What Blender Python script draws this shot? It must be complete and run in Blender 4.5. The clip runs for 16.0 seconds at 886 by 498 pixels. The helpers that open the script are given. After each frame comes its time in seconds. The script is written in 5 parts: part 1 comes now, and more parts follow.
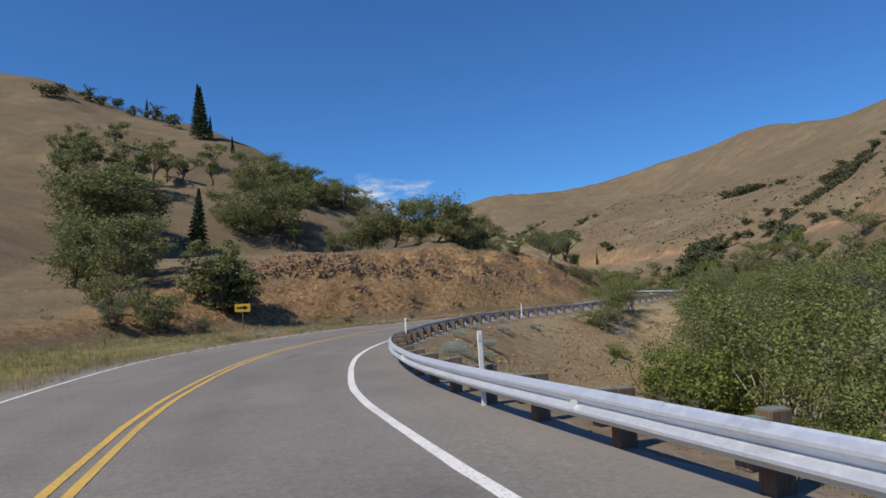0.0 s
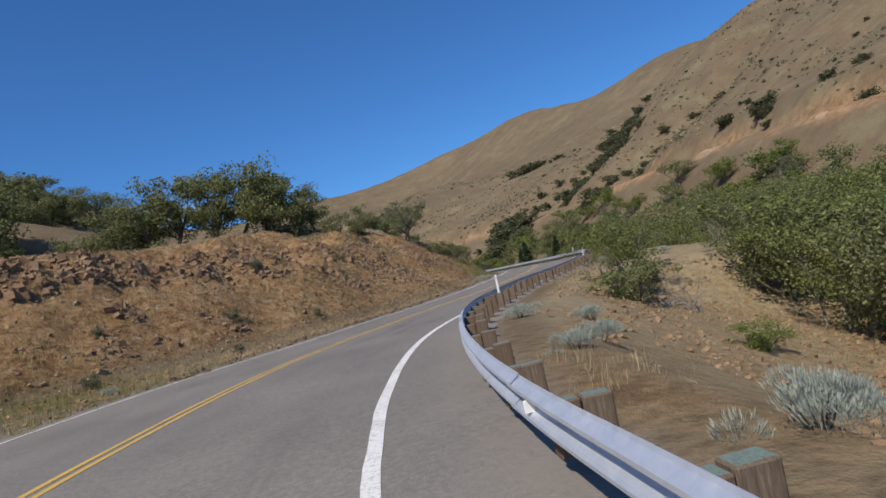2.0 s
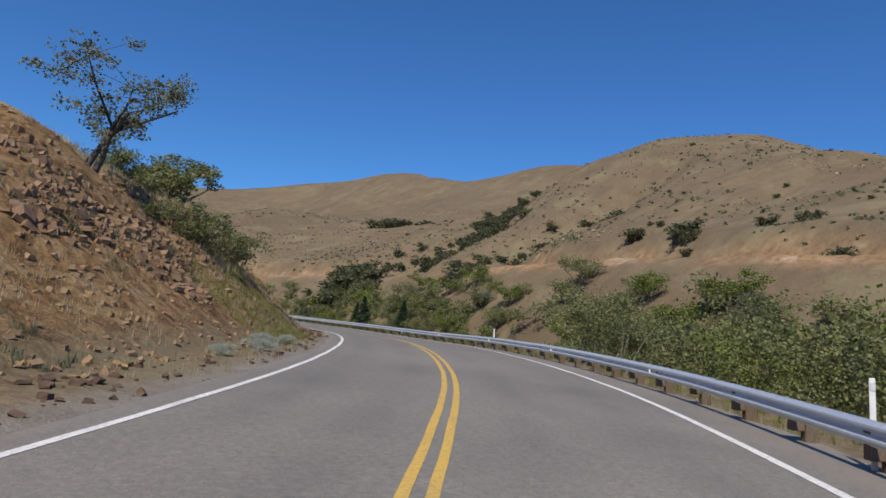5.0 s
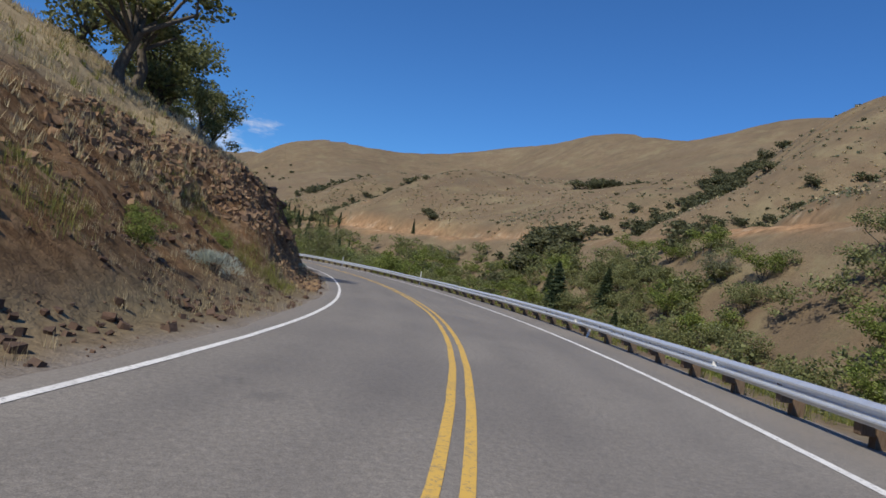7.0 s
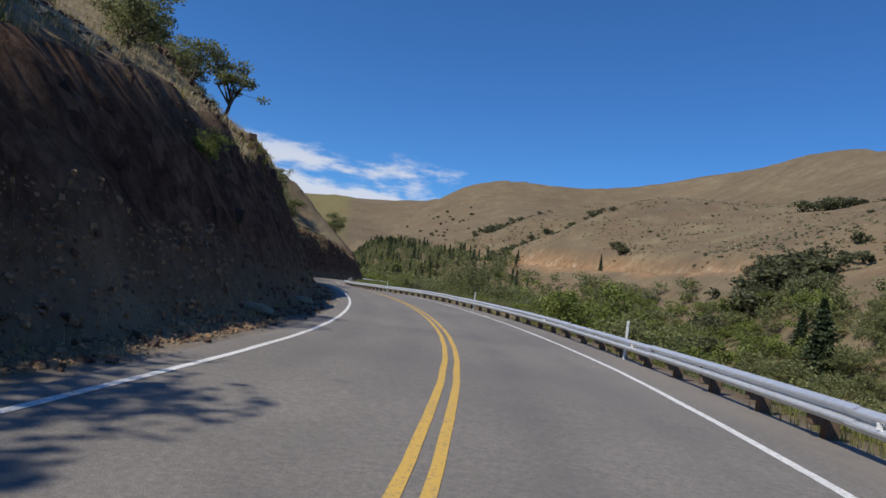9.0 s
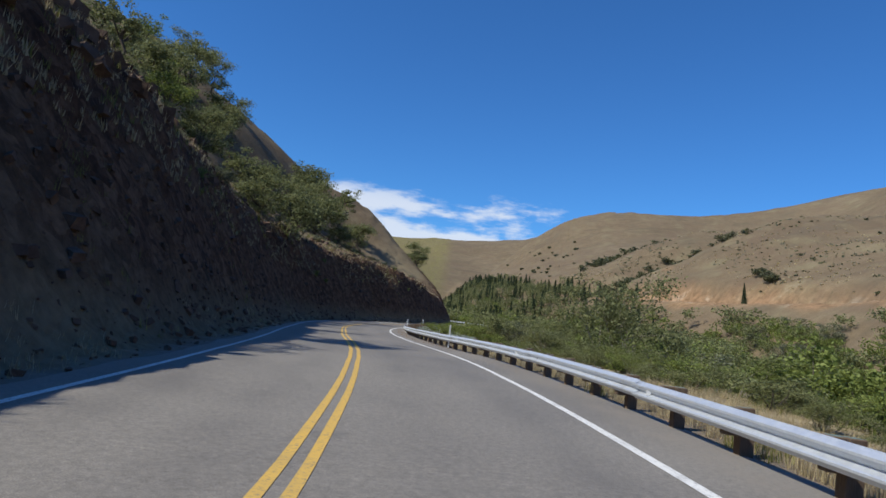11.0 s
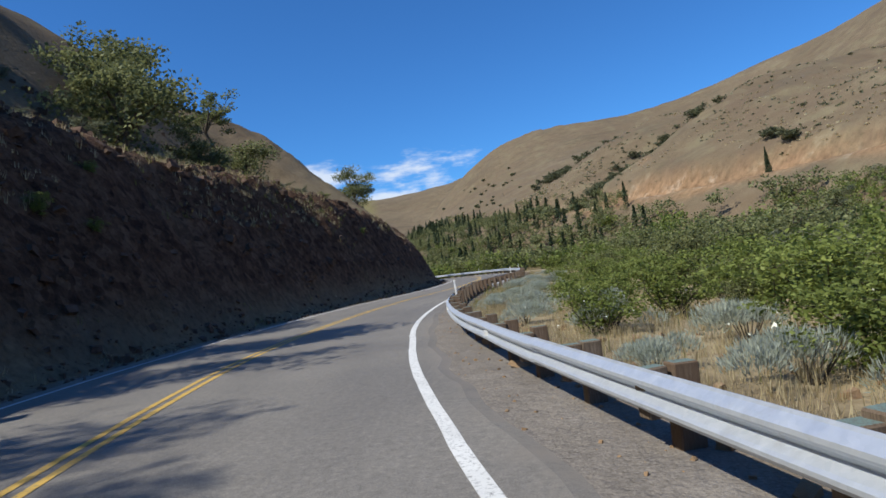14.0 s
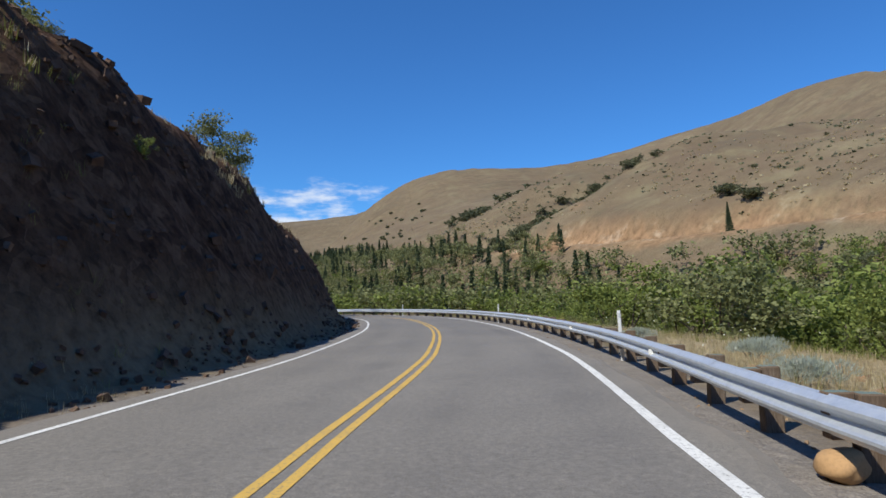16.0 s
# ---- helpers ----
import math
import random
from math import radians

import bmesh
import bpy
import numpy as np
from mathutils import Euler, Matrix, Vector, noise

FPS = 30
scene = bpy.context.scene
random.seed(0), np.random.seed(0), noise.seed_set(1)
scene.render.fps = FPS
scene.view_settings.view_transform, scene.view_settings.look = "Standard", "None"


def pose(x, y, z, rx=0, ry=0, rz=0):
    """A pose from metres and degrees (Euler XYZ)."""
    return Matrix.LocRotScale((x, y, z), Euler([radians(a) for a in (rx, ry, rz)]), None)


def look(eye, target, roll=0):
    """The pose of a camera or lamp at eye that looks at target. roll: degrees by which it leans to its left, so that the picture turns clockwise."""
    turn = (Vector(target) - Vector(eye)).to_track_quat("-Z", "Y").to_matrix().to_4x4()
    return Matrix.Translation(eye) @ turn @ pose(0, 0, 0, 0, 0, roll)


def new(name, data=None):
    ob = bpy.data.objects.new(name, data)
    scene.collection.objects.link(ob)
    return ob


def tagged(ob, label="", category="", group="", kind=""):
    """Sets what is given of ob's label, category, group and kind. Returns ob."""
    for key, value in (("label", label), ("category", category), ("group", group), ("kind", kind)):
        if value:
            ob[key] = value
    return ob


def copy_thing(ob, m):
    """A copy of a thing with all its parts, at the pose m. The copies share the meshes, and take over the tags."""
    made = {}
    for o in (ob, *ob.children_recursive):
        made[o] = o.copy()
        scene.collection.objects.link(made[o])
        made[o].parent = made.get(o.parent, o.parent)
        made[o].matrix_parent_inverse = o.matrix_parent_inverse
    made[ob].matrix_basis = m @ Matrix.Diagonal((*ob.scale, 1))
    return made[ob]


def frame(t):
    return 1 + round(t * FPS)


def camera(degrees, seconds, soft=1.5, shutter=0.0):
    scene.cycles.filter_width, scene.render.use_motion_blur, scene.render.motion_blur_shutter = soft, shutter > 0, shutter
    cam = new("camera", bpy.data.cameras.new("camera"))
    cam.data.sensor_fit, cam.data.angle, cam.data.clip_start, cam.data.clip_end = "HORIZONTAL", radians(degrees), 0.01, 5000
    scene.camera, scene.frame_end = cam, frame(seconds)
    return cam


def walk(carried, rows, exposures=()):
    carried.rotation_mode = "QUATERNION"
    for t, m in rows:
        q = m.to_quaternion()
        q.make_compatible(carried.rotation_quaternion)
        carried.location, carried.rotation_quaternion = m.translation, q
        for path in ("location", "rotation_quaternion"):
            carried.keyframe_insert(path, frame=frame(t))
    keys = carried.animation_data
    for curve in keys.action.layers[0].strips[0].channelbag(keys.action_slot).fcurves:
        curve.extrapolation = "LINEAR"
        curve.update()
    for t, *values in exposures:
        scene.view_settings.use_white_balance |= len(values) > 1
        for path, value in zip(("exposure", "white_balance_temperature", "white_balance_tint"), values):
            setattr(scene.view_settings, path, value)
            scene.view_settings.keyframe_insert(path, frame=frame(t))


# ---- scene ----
cam = camera(68.91, 16.0, soft=1.6)
PATH = [
    (0, 2.601, -27.269, 1.397, 94.646, 2.628, -1.479),
    (0.5, 1.193, -20.064, 1.196, 93.893, 4.773, -4.474),
    (1, 0.422, -12.936, 1.131, 93.999, 7.242, -8.406),
    (1.5, 0.078, -5.978, 1.050, 93.692, 10.013, -13.343),
    (2, 0.507, 0.895, 1.068, 93.057, 12.110, -19.498),
    (2.5, 1.620, 7.721, 1.170, 92.749, 12.145, -26.011),
    (3, 3.608, 14.568, 1.232, 92.428, 10.677, -30.957),
    (3.5, 6.314, 21.524, 1.282, 92.455, 8.161, -34.410),
    (4, 9.741, 28.197, 1.319, 93.484, 4.608, -36.129),
    (4.5, 13.911, 34.621, 1.412, 95.406, -0.024, -36.449),
    (5, 18.604, 40.727, 1.570, 97.349, -5.560, -35.044),
    (5.5, 23.375, 46.966, 1.798, 97.722, -9.485, -32.022),
    (6, 28.017, 53.466, 2.038, 96.366, -10.994, -27.504),
    (6.5, 32.159, 60.413, 2.216, 94.139, -10.369, -22.196),
    (7, 35.696, 67.783, 2.307, 92.301, -8.590, -16.947),
    (7.5, 38.615, 75.480, 2.329, 91.803, -6.923, -12.193),
    (8, 40.896, 83.432, 2.319, 92.703, -6.391, -7.939),
    (8.5, 42.618, 91.634, 2.361, 93.616, -7.290, -3.936),
    (9, 43.826, 100.090, 2.442, 93.739, -7.840, -0.381),
    (9.5, 44.521, 108.706, 2.519, 94.258, -7.456, 2.936),
    (10, 44.713, 117.536, 2.594, 95.057, -7.029, 5.617),
    (10.5, 44.182, 126.526, 2.724, 95.852, -6.746, 7.548),
    (11, 43.008, 135.622, 2.880, 96.314, -6.351, 8.798),
    (11.5, 41.338, 144.785, 3.002, 96.199, -5.398, 9.511),
    (12, 39.210, 153.974, 3.049, 95.483, -3.499, 9.755),
    (12.5, 36.682, 163.175, 3.008, 94.485, -0.587, 9.412),
    (13, 33.995, 172.517, 2.937, 93.977, 2.817, 8.204),
    (13.5, 31.436, 181.867, 2.888, 93.174, 5.370, 6.118),
    (14, 29.149, 191.008, 2.888, 92.404, 7.101, 3.584),
    (14.5, 27.409, 199.804, 2.934, 91.689, 6.949, 0.574),
    (15, 26.274, 208.613, 2.903, 92.609, 5.909, -1.998),
    (15.5, 25.734, 217.707, 2.962, 93.796, 4.280, -4.260),
    (16, 25.694, 226.885, 3.102, 95.160, 0.954, -5.928),
]
walk(cam, [(r[0], pose(*r[1:])) for r in PATH],
     exposures=[(0.0, 0.0, 6650, 10), (5.0, 0.0, 6600, 10), (8.5, -0.05, 6480, 10), (10.5, 0.05, 6300, 8), (12.0, 0.2, 6200, 6.5), (16.0, 0.2, 6250, 7)])

# ---- world, sun ----
SUN_TO = Vector((-0.78, -0.625, 0.0)).normalized()   # towards the sun, level
SUN_EL = radians(48)
world = bpy.data.worlds.new("sky")
scene.world = world
world.use_nodes = True
wn, wl = world.node_tree.nodes, world.node_tree.links
wn.clear()
w_out = wn.new("ShaderNodeOutputWorld")
w_bg = wn.new("ShaderNodeBackground")
w_bg.inputs[1].default_value = 0.088
w_sky = wn.new("ShaderNodeTexSky")
w_sky.sky_type = "NISHITA"
w_sky.sun_disc = False
w_sky.sun_elevation = SUN_EL
w_sky.sun_rotation = math.atan2(SUN_TO.x, SUN_TO.y)
w_sky.altitude = 500
w_sky.air_density = 1.0
w_sky.dust_density = 0.15
w_sky.ozone_density = 3.5
# a low bank of fair-weather cloud over the head of the valley
w_tc = wn.new("ShaderNodeTexCoord")
w_map = wn.new("ShaderNodeMapping")
w_map.inputs["Scale"].default_value = (5.0, 5.0, 17.0)
w_noise = wn.new("ShaderNodeTexNoise")
w_noise.inputs["Scale"].default_value = 1.5
w_noise.inputs["Detail"].default_value = 7
w_noise.inputs["Roughness"].default_value = 0.6
w_sep = wn.new("ShaderNodeSeparateXYZ")
wl.new(w_tc.outputs["Generated"], w_map.inputs["Vector"])
wl.new(w_map.outputs[0], w_noise.inputs["Vector"])
wl.new(w_tc.outputs["Generated"], w_sep.inputs[0])


def w_range(sock, a, b, c, d):
    n = wn.new("ShaderNodeMapRange")
    n.interpolation_type = "SMOOTHSTEP"
    for k, v in zip((1, 2, 3, 4), (a, b, c, d)):
        n.inputs[k].default_value = v
    wl.new(sock, n.inputs[0])
    return n.outputs[0]


def w_math(op, a, b):
    n = wn.new("ShaderNodeMath")
    n.operation = op
    for k, v in enumerate((a, b)):
        if isinstance(v, (int, float)):
            n.inputs[k].default_value = v
        else:
            wl.new(v, n.inputs[k])
    return n.outputs[0]


w_low = w_range(w_sep.outputs[2], 0.245, 0.165, 0.0, 1.0)
w_side = w_range(w_sep.outputs[0], 0.20, 0.02, 0.0, 1.0)
w_front = w_range(w_sep.outputs[1], 0.55, 0.9, 0.0, 1.0)
w_zone = w_math("MULTIPLY", w_math("MULTIPLY", w_low, w_side), w_front)
w_cloud = w_range(w_math("ADD", w_noise.outputs[0], w_math("MULTIPLY", w_zone, 0.38)), 0.78, 0.95, 0.0, 0.8)
w_cloud = w_math("MULTIPLY", w_cloud, w_zone)
w_tint = wn.new("ShaderNodeMix")
w_tint.data_type = "RGBA"
w_tint.blend_type = "MULTIPLY"
w_tint.inputs[0].default_value = 1.0
w_tint.inputs[7].default_value = (0.46, 0.92, 1.42, 1)
wl.new(w_sky.outputs[0], w_tint.inputs[6])
w_mix = wn.new("ShaderNodeMix")
w_mix.data_type = "RGBA"
w_mix.inputs[7].default_value = (8.6, 8.8, 9.4, 1)
wl.new(w_cloud, w_mix.inputs[0])
wl.new(w_tint.outputs[2], w_mix.inputs[6])
wl.new(w_mix.outputs[2], w_bg.inputs[0])
wl.new(w_bg.outputs[0], w_out.inputs[0])

sun = new("sun", bpy.data.lights.new("sun", "SUN"))
sun.data.energy = 4.5
sun.data.angle = radians(0.53)
sun.data.color = (1.0, 0.93, 0.81)
sun.matrix_world = look((0, 0, 200), Vector((0, 0, 200)) - SUN_TO * math.cos(SUN_EL) - Vector((0, 0, math.sin(SUN_EL))))
scene.view_settings.exposure = 0.0

# ---- materials ----
class Nodes:
    """A small builder for node materials."""

    def __init__(self, name):
        self.m = bpy.data.materials.new(name)
        self.m.use_nodes = True
        self.t = self.m.node_tree
        self.b = self.t.nodes["Principled BSDF"]
        self.co = self.t.nodes.new("ShaderNodeTexCoord").outputs["Object"]

    def node(self, kind, **kw):
        n = self.t.nodes.new(kind)
        for k, v in kw.items():
            n.inputs[k].default_value = v
        return n

    def link(self, a, b):
        self.t.links.new(a, b)

    def position(self):
        return self.t.nodes.new("ShaderNodeNewGeometry").outputs["Position"]

    def noise(self, scale, detail=4, rough=0.55, co=None, stretch=None):
        co = co or self.co
        if stretch:
            mp = self.node("ShaderNodeMapping", Scale=stretch)
            self.link(co, mp.inputs[0])
            co = mp.outputs[0]
        n = self.node("ShaderNodeTexNoise", Scale=scale, Detail=detail, Roughness=rough)
        self.link(co, n.inputs["Vector"])
        return n.outputs[0]

    def cells(self, scale, co=None, feature="F1", out="Distance"):
        n = self.node("ShaderNodeTexVoronoi", Scale=scale)
        n.feature = feature
        self.link(co or self.co, n.inputs["Vector"])
        return n.outputs[out]

    def ramp(self, sock, *stops):
        n = self.t.nodes.new("ShaderNodeValToRGB")
        el = n.color_ramp.elements
        while len(el) < len(stops):
            el.new(0.5)
        for e, (p, c) in zip(el, stops):
            e.position = p
            e.color = (*c, 1) if len(c) == 3 else c
        self.link(sock, n.inputs[0])
        return n.outputs[0]

    def span(self, sock, a, b, c=0.0, d=1.0):
        n = self.t.nodes.new("ShaderNodeMapRange")
        for k, v in zip((1, 2, 3, 4), (a, b, c, d)):
            n.inputs[k].default_value = v
        self.link(sock, n.inputs[0])
        return n.outputs[0]

    def calc(self, op, a, b):
        n = self.t.nodes.new("ShaderNodeMath")
        n.operation = op
        for k, v in enumerate((a, b)):
            if isinstance(v, (int, float)):
                n.inputs[k].default_value = v
            else:
                self.link(v, n.inputs[k])
        return n.outputs[0]

    def mix(self, fac, a, b, blend="MIX"):
        n = self.t.nodes.new("ShaderNodeMix")
        n.data_type = "RGBA"
        n.blend_type = blend
        for k, v in ((0, fac), (6, a), (7, b)):
            if isinstance(v, (int, float)):
                n.inputs[k].default_value = v
            elif isinstance(v, tuple):
                n.inputs[k].default_value = (*v, 1)
            else:
                self.link(v, n.inputs[k])
        return n.outputs[2]

    def attr(self, name):
        n = self.t.nodes.new("ShaderNodeAttribute")
        n.attribute_name = name
        return n.outputs["Fac"]

    def per_object(self):
        return self.t.nodes.new("ShaderNodeObjectInfo").outputs["Random"]

    def per_island(self):
        return self.t.nodes.new("ShaderNodeNewGeometry").outputs["Random Per Island"]

    def done(self, colour, rough=0.9, bump=None, strength=0.4, distance=0.02, metal=0.0, spec=0.3):
        if isinstance(colour, tuple):
            self.b.inputs["Base Color"].default_value = (*colour, 1)
        else:
            self.link(colour, self.b.inputs["Base Color"])
        if isinstance(rough, (int, float)):
            self.b.inputs["Roughness"].default_value = rough
        else:
            self.link(rough, self.b.inputs["Roughness"])
        self.b.inputs["Metallic"].default_value = metal
        self.b.inputs["Specular IOR Level"].default_value = spec
        if bump is not None:
            n = self.node("ShaderNodeBump", Strength=strength, Distance=distance)
            self.link(bump, n.inputs["Height"])
            self.link(n.outputs[0], self.b.inputs["Normal"])
        return self.m


def ground_material():
    n = Nodes("dry_ground")
    p = n.position()
    big, mid, fine = n.noise(0.012, 5, co=p), n.noise(0.16, 5, 0.6, co=p), n.noise(3.5, 5, 0.7, co=p)
    grass = n.ramp(n.calc("ADD", n.calc("MULTIPLY", big, 0.5), n.calc("MULTIPLY", mid, 0.5)),
                   (0.30, (0.132, 0.098, 0.060)), (0.52, (0.182, 0.140, 0.088)), (0.70, (0.225, 0.180, 0.118)))
    tuft = n.ramp(fine, (0.32, (0.50, 0.48, 0.44)), (0.50, (0.98, 0.97, 0.95)), (0.68, (1.30, 1.27, 1.22)))
    grass = n.mix(1.0, grass, tuft, "MULTIPLY")
    # worn and weathered bands of thinner grass across the slopes
    band = n.noise(0.035, 7, 0.65, co=p, stretch=(1, 1, 3.5))
    grass = n.mix(n.span(band, 0.42, 0.62, 0.0, 0.55), grass, (0.150, 0.106, 0.070))
    grass = n.mix(n.span(n.noise(0.06, 6, 0.7, co=p), 0.52, 0.66, 0.0, 0.5), grass, (0.235, 0.205, 0.118))
    # dark mottled streaks down the slope, with gully shading put into the colour
    streak = n.noise(0.11, 6, 0.7, co=p, stretch=(0.22, 1.0, 0.35))
    grass = n.mix(n.span(streak, 0.50, 0.68, 0.0, 0.6), grass, (0.112, 0.084, 0.058))
    blotch = n.noise(0.028, 6, 0.75, co=p)
    grass = n.mix(n.span(blotch, 0.52, 0.66, 0.0, 0.5), grass, (0.118, 0.098, 0.066))
    fleck = n.span(n.noise(0.30, 3, 0.8, co=p), 0.66, 0.70)
    grass = n.mix(n.calc("MULTIPLY", fleck, 0.6), grass, (0.075, 0.072, 0.040))
    patch = n.span(n.noise(0.045, 8, 0.8, co=p), 0.57, 0.66)
    grass = n.mix(n.calc("MULTIPLY", patch, 0.4), grass, (0.110, 0.096, 0.056))
    # sage and shadowed tussocks as fine dark specks
    speck = n.span(n.noise(0.9, 4, 0.75, co=p), 0.60, 0.68)
    grass = n.mix(n.calc("MULTIPLY", speck, 0.55), grass, (0.125, 0.115, 0.070))
    # bare reddish dirt and broken rock in the cut
    rk = n.cells(2.6, co=p, out="Color")
    rkv = n.ramp(n.calc("ADD", n.calc("MULTIPLY", rk, 0.35), n.calc("MULTIPLY", n.noise(1.1, 6, 0.7, co=p), 0.75)),
                 (0.26, (0.110, 0.066, 0.038)), (0.46, (0.255, 0.150, 0.072)), (0.64, (0.34, 0.222, 0.115)), (0.80, (0.34, 0.27, 0.18)))
    rkv = n.mix(1.0, rkv, tuft, "MULTIPLY")
    # darker brown rock of the long cut, with its shade put into the colour
    shaded_basalt = n.ramp(n.calc("ADD", n.calc("MULTIPLY", rk, 0.35), n.calc("MULTIPLY", n.noise(0.8, 6, 0.7, co=p), 0.75)),
                    (0.30, (0.036, 0.020, 0.014)), (0.50, (0.105, 0.058, 0.035)), (0.72, (0.190, 0.115, 0.072)))
    rkv = n.mix(n.attr("shaded_basalt"), rkv, n.mix(1.0, shaded_basalt, tuft, "MULTIPLY"))
    col = n.mix(n.attr("cut"), grass, rkv)
    # greener verge
    green = n.ramp(n.noise(0.7, 5, 0.7, co=p), (0.35, (0.115, 0.120, 0.040)), (0.6, (0.250, 0.215, 0.085)))
    green = n.mix(1.0, green, tuft, "MULTIPLY")
    gmask = n.calc("MULTIPLY", n.attr("green"), n.span(mid, 0.36, 0.56))
    col = n.mix(gmask, col, green)
    # bleached thatch under the tall grass
    thatch = n.ramp(n.noise(2.2, 6, 0.75, co=p), (0.35, (0.26, 0.195, 0.115)), (0.65, (0.42, 0.345, 0.215)))
    col = n.mix(n.calc("MULTIPLY", n.attr("thatch"), n.span(mid, 0.3, 0.5, 0.5, 1.0)), col, thatch)
    # raw pale earth of the far road bench
    pale = n.ramp(n.noise(0.12, 5, 0.7, co=p), (0.36, (0.27, 0.160, 0.085)), (0.56, (0.36, 0.225, 0.125)), (0.72, (0.56, 0.46, 0.35)))
    joint = n.noise(0.55, 5, 0.75, co=p, stretch=(1, 1, 0.22))
    pale = n.mix(1.0, pale, n.ramp(joint, (0.36, (0.50, 0.44, 0.38)), (0.50, (1.02, 0.98, 0.92)), (0.66, (1.35, 1.32, 1.3))), "MULTIPLY")
    col = n.mix(n.attr("bench"), col, pale)
    # gravel shoulder
    grav = n.ramp(n.calc("ADD", n.calc("MULTIPLY", n.cells(45, co=p, out="Color"), 0.4), n.calc("MULTIPLY", n.noise(1.2, 6, 0.7, co=p), 0.6)), (0.2, (0.130, 0.114, 0.098)), (0.5, (0.205, 0.180, 0.155)), (0.8, (0.30, 0.268, 0.232)))
    col = n.mix(n.attr("gravel"), col, grav)
    crack = n.cells(1.9, co=p, feature="DISTANCE_TO_EDGE")
    chip = n.calc("ADD", n.calc("MULTIPLY", n.noise(4.5, 7, 0.75, co=p), 3.2), n.calc("MULTIPLY", n.span(crack, 0.0, 0.12), 0.25))
    h = n.calc("ADD", n.calc("ADD", fine, n.calc("MULTIPLY", n.noise(0.45, 6, 0.7, co=p), 2.2)), n.calc("MULTIPLY", chip, n.attr("cut")))
    return n.done(col, 0.95, h, 0.7, 0.10, spec=0.1)


def asphalt_material():
    n = Nodes("asphalt")
    p = n.position()
    agg = n.noise(90, 3, 0.8, co=p)
    worn = n.noise(0.22, 5, 0.6, co=p)
    col = n.ramp(worn, (0.35, (0.182, 0.167, 0.148)), (0.65, (0.226, 0.208, 0.184)))
    col = n.mix(1.0, col, n.ramp(agg, (0.34, (0.62, 0.62, 0.62)), (0.66, (1.34, 1.32, 1.30))), "MULTIPLY")
    chip = n.noise(14, 5, 0.75, co=p)
    col = n.mix(1.0, col, n.ramp(chip, (0.34, (0.78, 0.78, 0.78)), (0.68, (1.20, 1.20, 1.19))), "MULTIPLY")
    # darker, smoother wheel tracks and oil drip band, along the lane
    track = n.attr("track")
    worn_track = n.span(n.noise(0.33, 6, 0.7, co=p), 0.44, 0.66, 0.12, 0.62)
    col = n.mix(n.calc("MULTIPLY", track, worn_track), col, (0.085, 0.080, 0.078))
    spot = n.span(n.noise(0.55, 6, 0.7, co=p), 0.63, 0.70)
    col = n.mix(n.calc("MULTIPLY", spot, 0.35), col, (0.080, 0.076, 0.073))
    dust = n.calc("MULTIPLY", n.attr("edge"), n.span(n.noise(1.6, 5, 0.7, co=p), 0.35, 0.65))
    col = n.mix(dust, col, (0.225, 0.197, 0.166))
    return n.done(col, n.span(worn, 0.3, 0.7, 0.72, 0.90), agg, 0.35, 0.006, spec=0.35)


def paint_material(name, colour, dirt):
    n = Nodes(name)
    p = n.position()
    wear = n.noise(22, 6, 0.8, co=p)
    col = n.mix(n.span(wear, 0.52, 0.64), colour, dirt)
    col = n.mix(n.calc("MULTIPLY", n.span(n.noise(1.3, 4, co=p), 0.5, 0.75), 0.35), col, dirt)
    return n.done(col, 0.75, wear, 0.2, 0.004, spec=0.3)


def galvanised_material():
    n = Nodes("galvanised_steel")
    p = n.position()
    sp = n.ramp(n.cells(26, co=p, out="Color"), (0.0, (0.60, 0.64, 0.69)), (1.0, (0.68, 0.71, 0.76)))
    dirt = n.span(n.noise(2.2, 6, 0.75, co=p, stretch=(1, 1, 0.35)), 0.55, 0.75)
    col = n.mix(n.calc("MULTIPLY", dirt, 0.35), sp, (0.38, 0.35, 0.32))
    return n.done(col, n.span(n.noise(8, 4, co=p), 0.3, 0.7, 0.40, 0.58), n.noise(40, 3, co=p), 0.08, 0.004, metal=0.6, spec=0.5)


def wood_material():
    n = Nodes("weathered_timber")
    grain = n.noise(9, 6, 0.7, stretch=(9, 9, 0.9))
    col = n.ramp(grain, (0.30, (0.075, 0.055, 0.040)), (0.55, (0.170, 0.130, 0.095)), (0.75, (0.270, 0.225, 0.175)))
    col = n.mix(n.span(n.per_object(), 0, 1, 0.0, 0.55), col, (0.125, 0.075, 0.045))
    # blue-green reflection painted into the colour of the upward-facing tops
    up = n.node("ShaderNodeSeparateXYZ")
    n.link(n.t.nodes.new("ShaderNodeNewGeometry").outputs["Normal"], up.inputs[0])
    top = n.calc("MULTIPLY", n.span(up.outputs[2], 0.85, 0.95), n.span(grain, 0.4, 0.6, 0.35, 0.9))
    col = n.mix(top, col, (0.16, 0.25, 0.235))
    return n.done(col, 0.9, grain, 0.5, 0.01, spec=0.15)


def bark_material(name, dark, light):
    n = Nodes(name)
    g = n.noise(7, 6, 0.75, stretch=(3, 3, 0.6))
    return n.done(n.ramp(g, (0.3, dark), (0.7, light)), 0.95, g, 0.8, 0.04, spec=0.1)


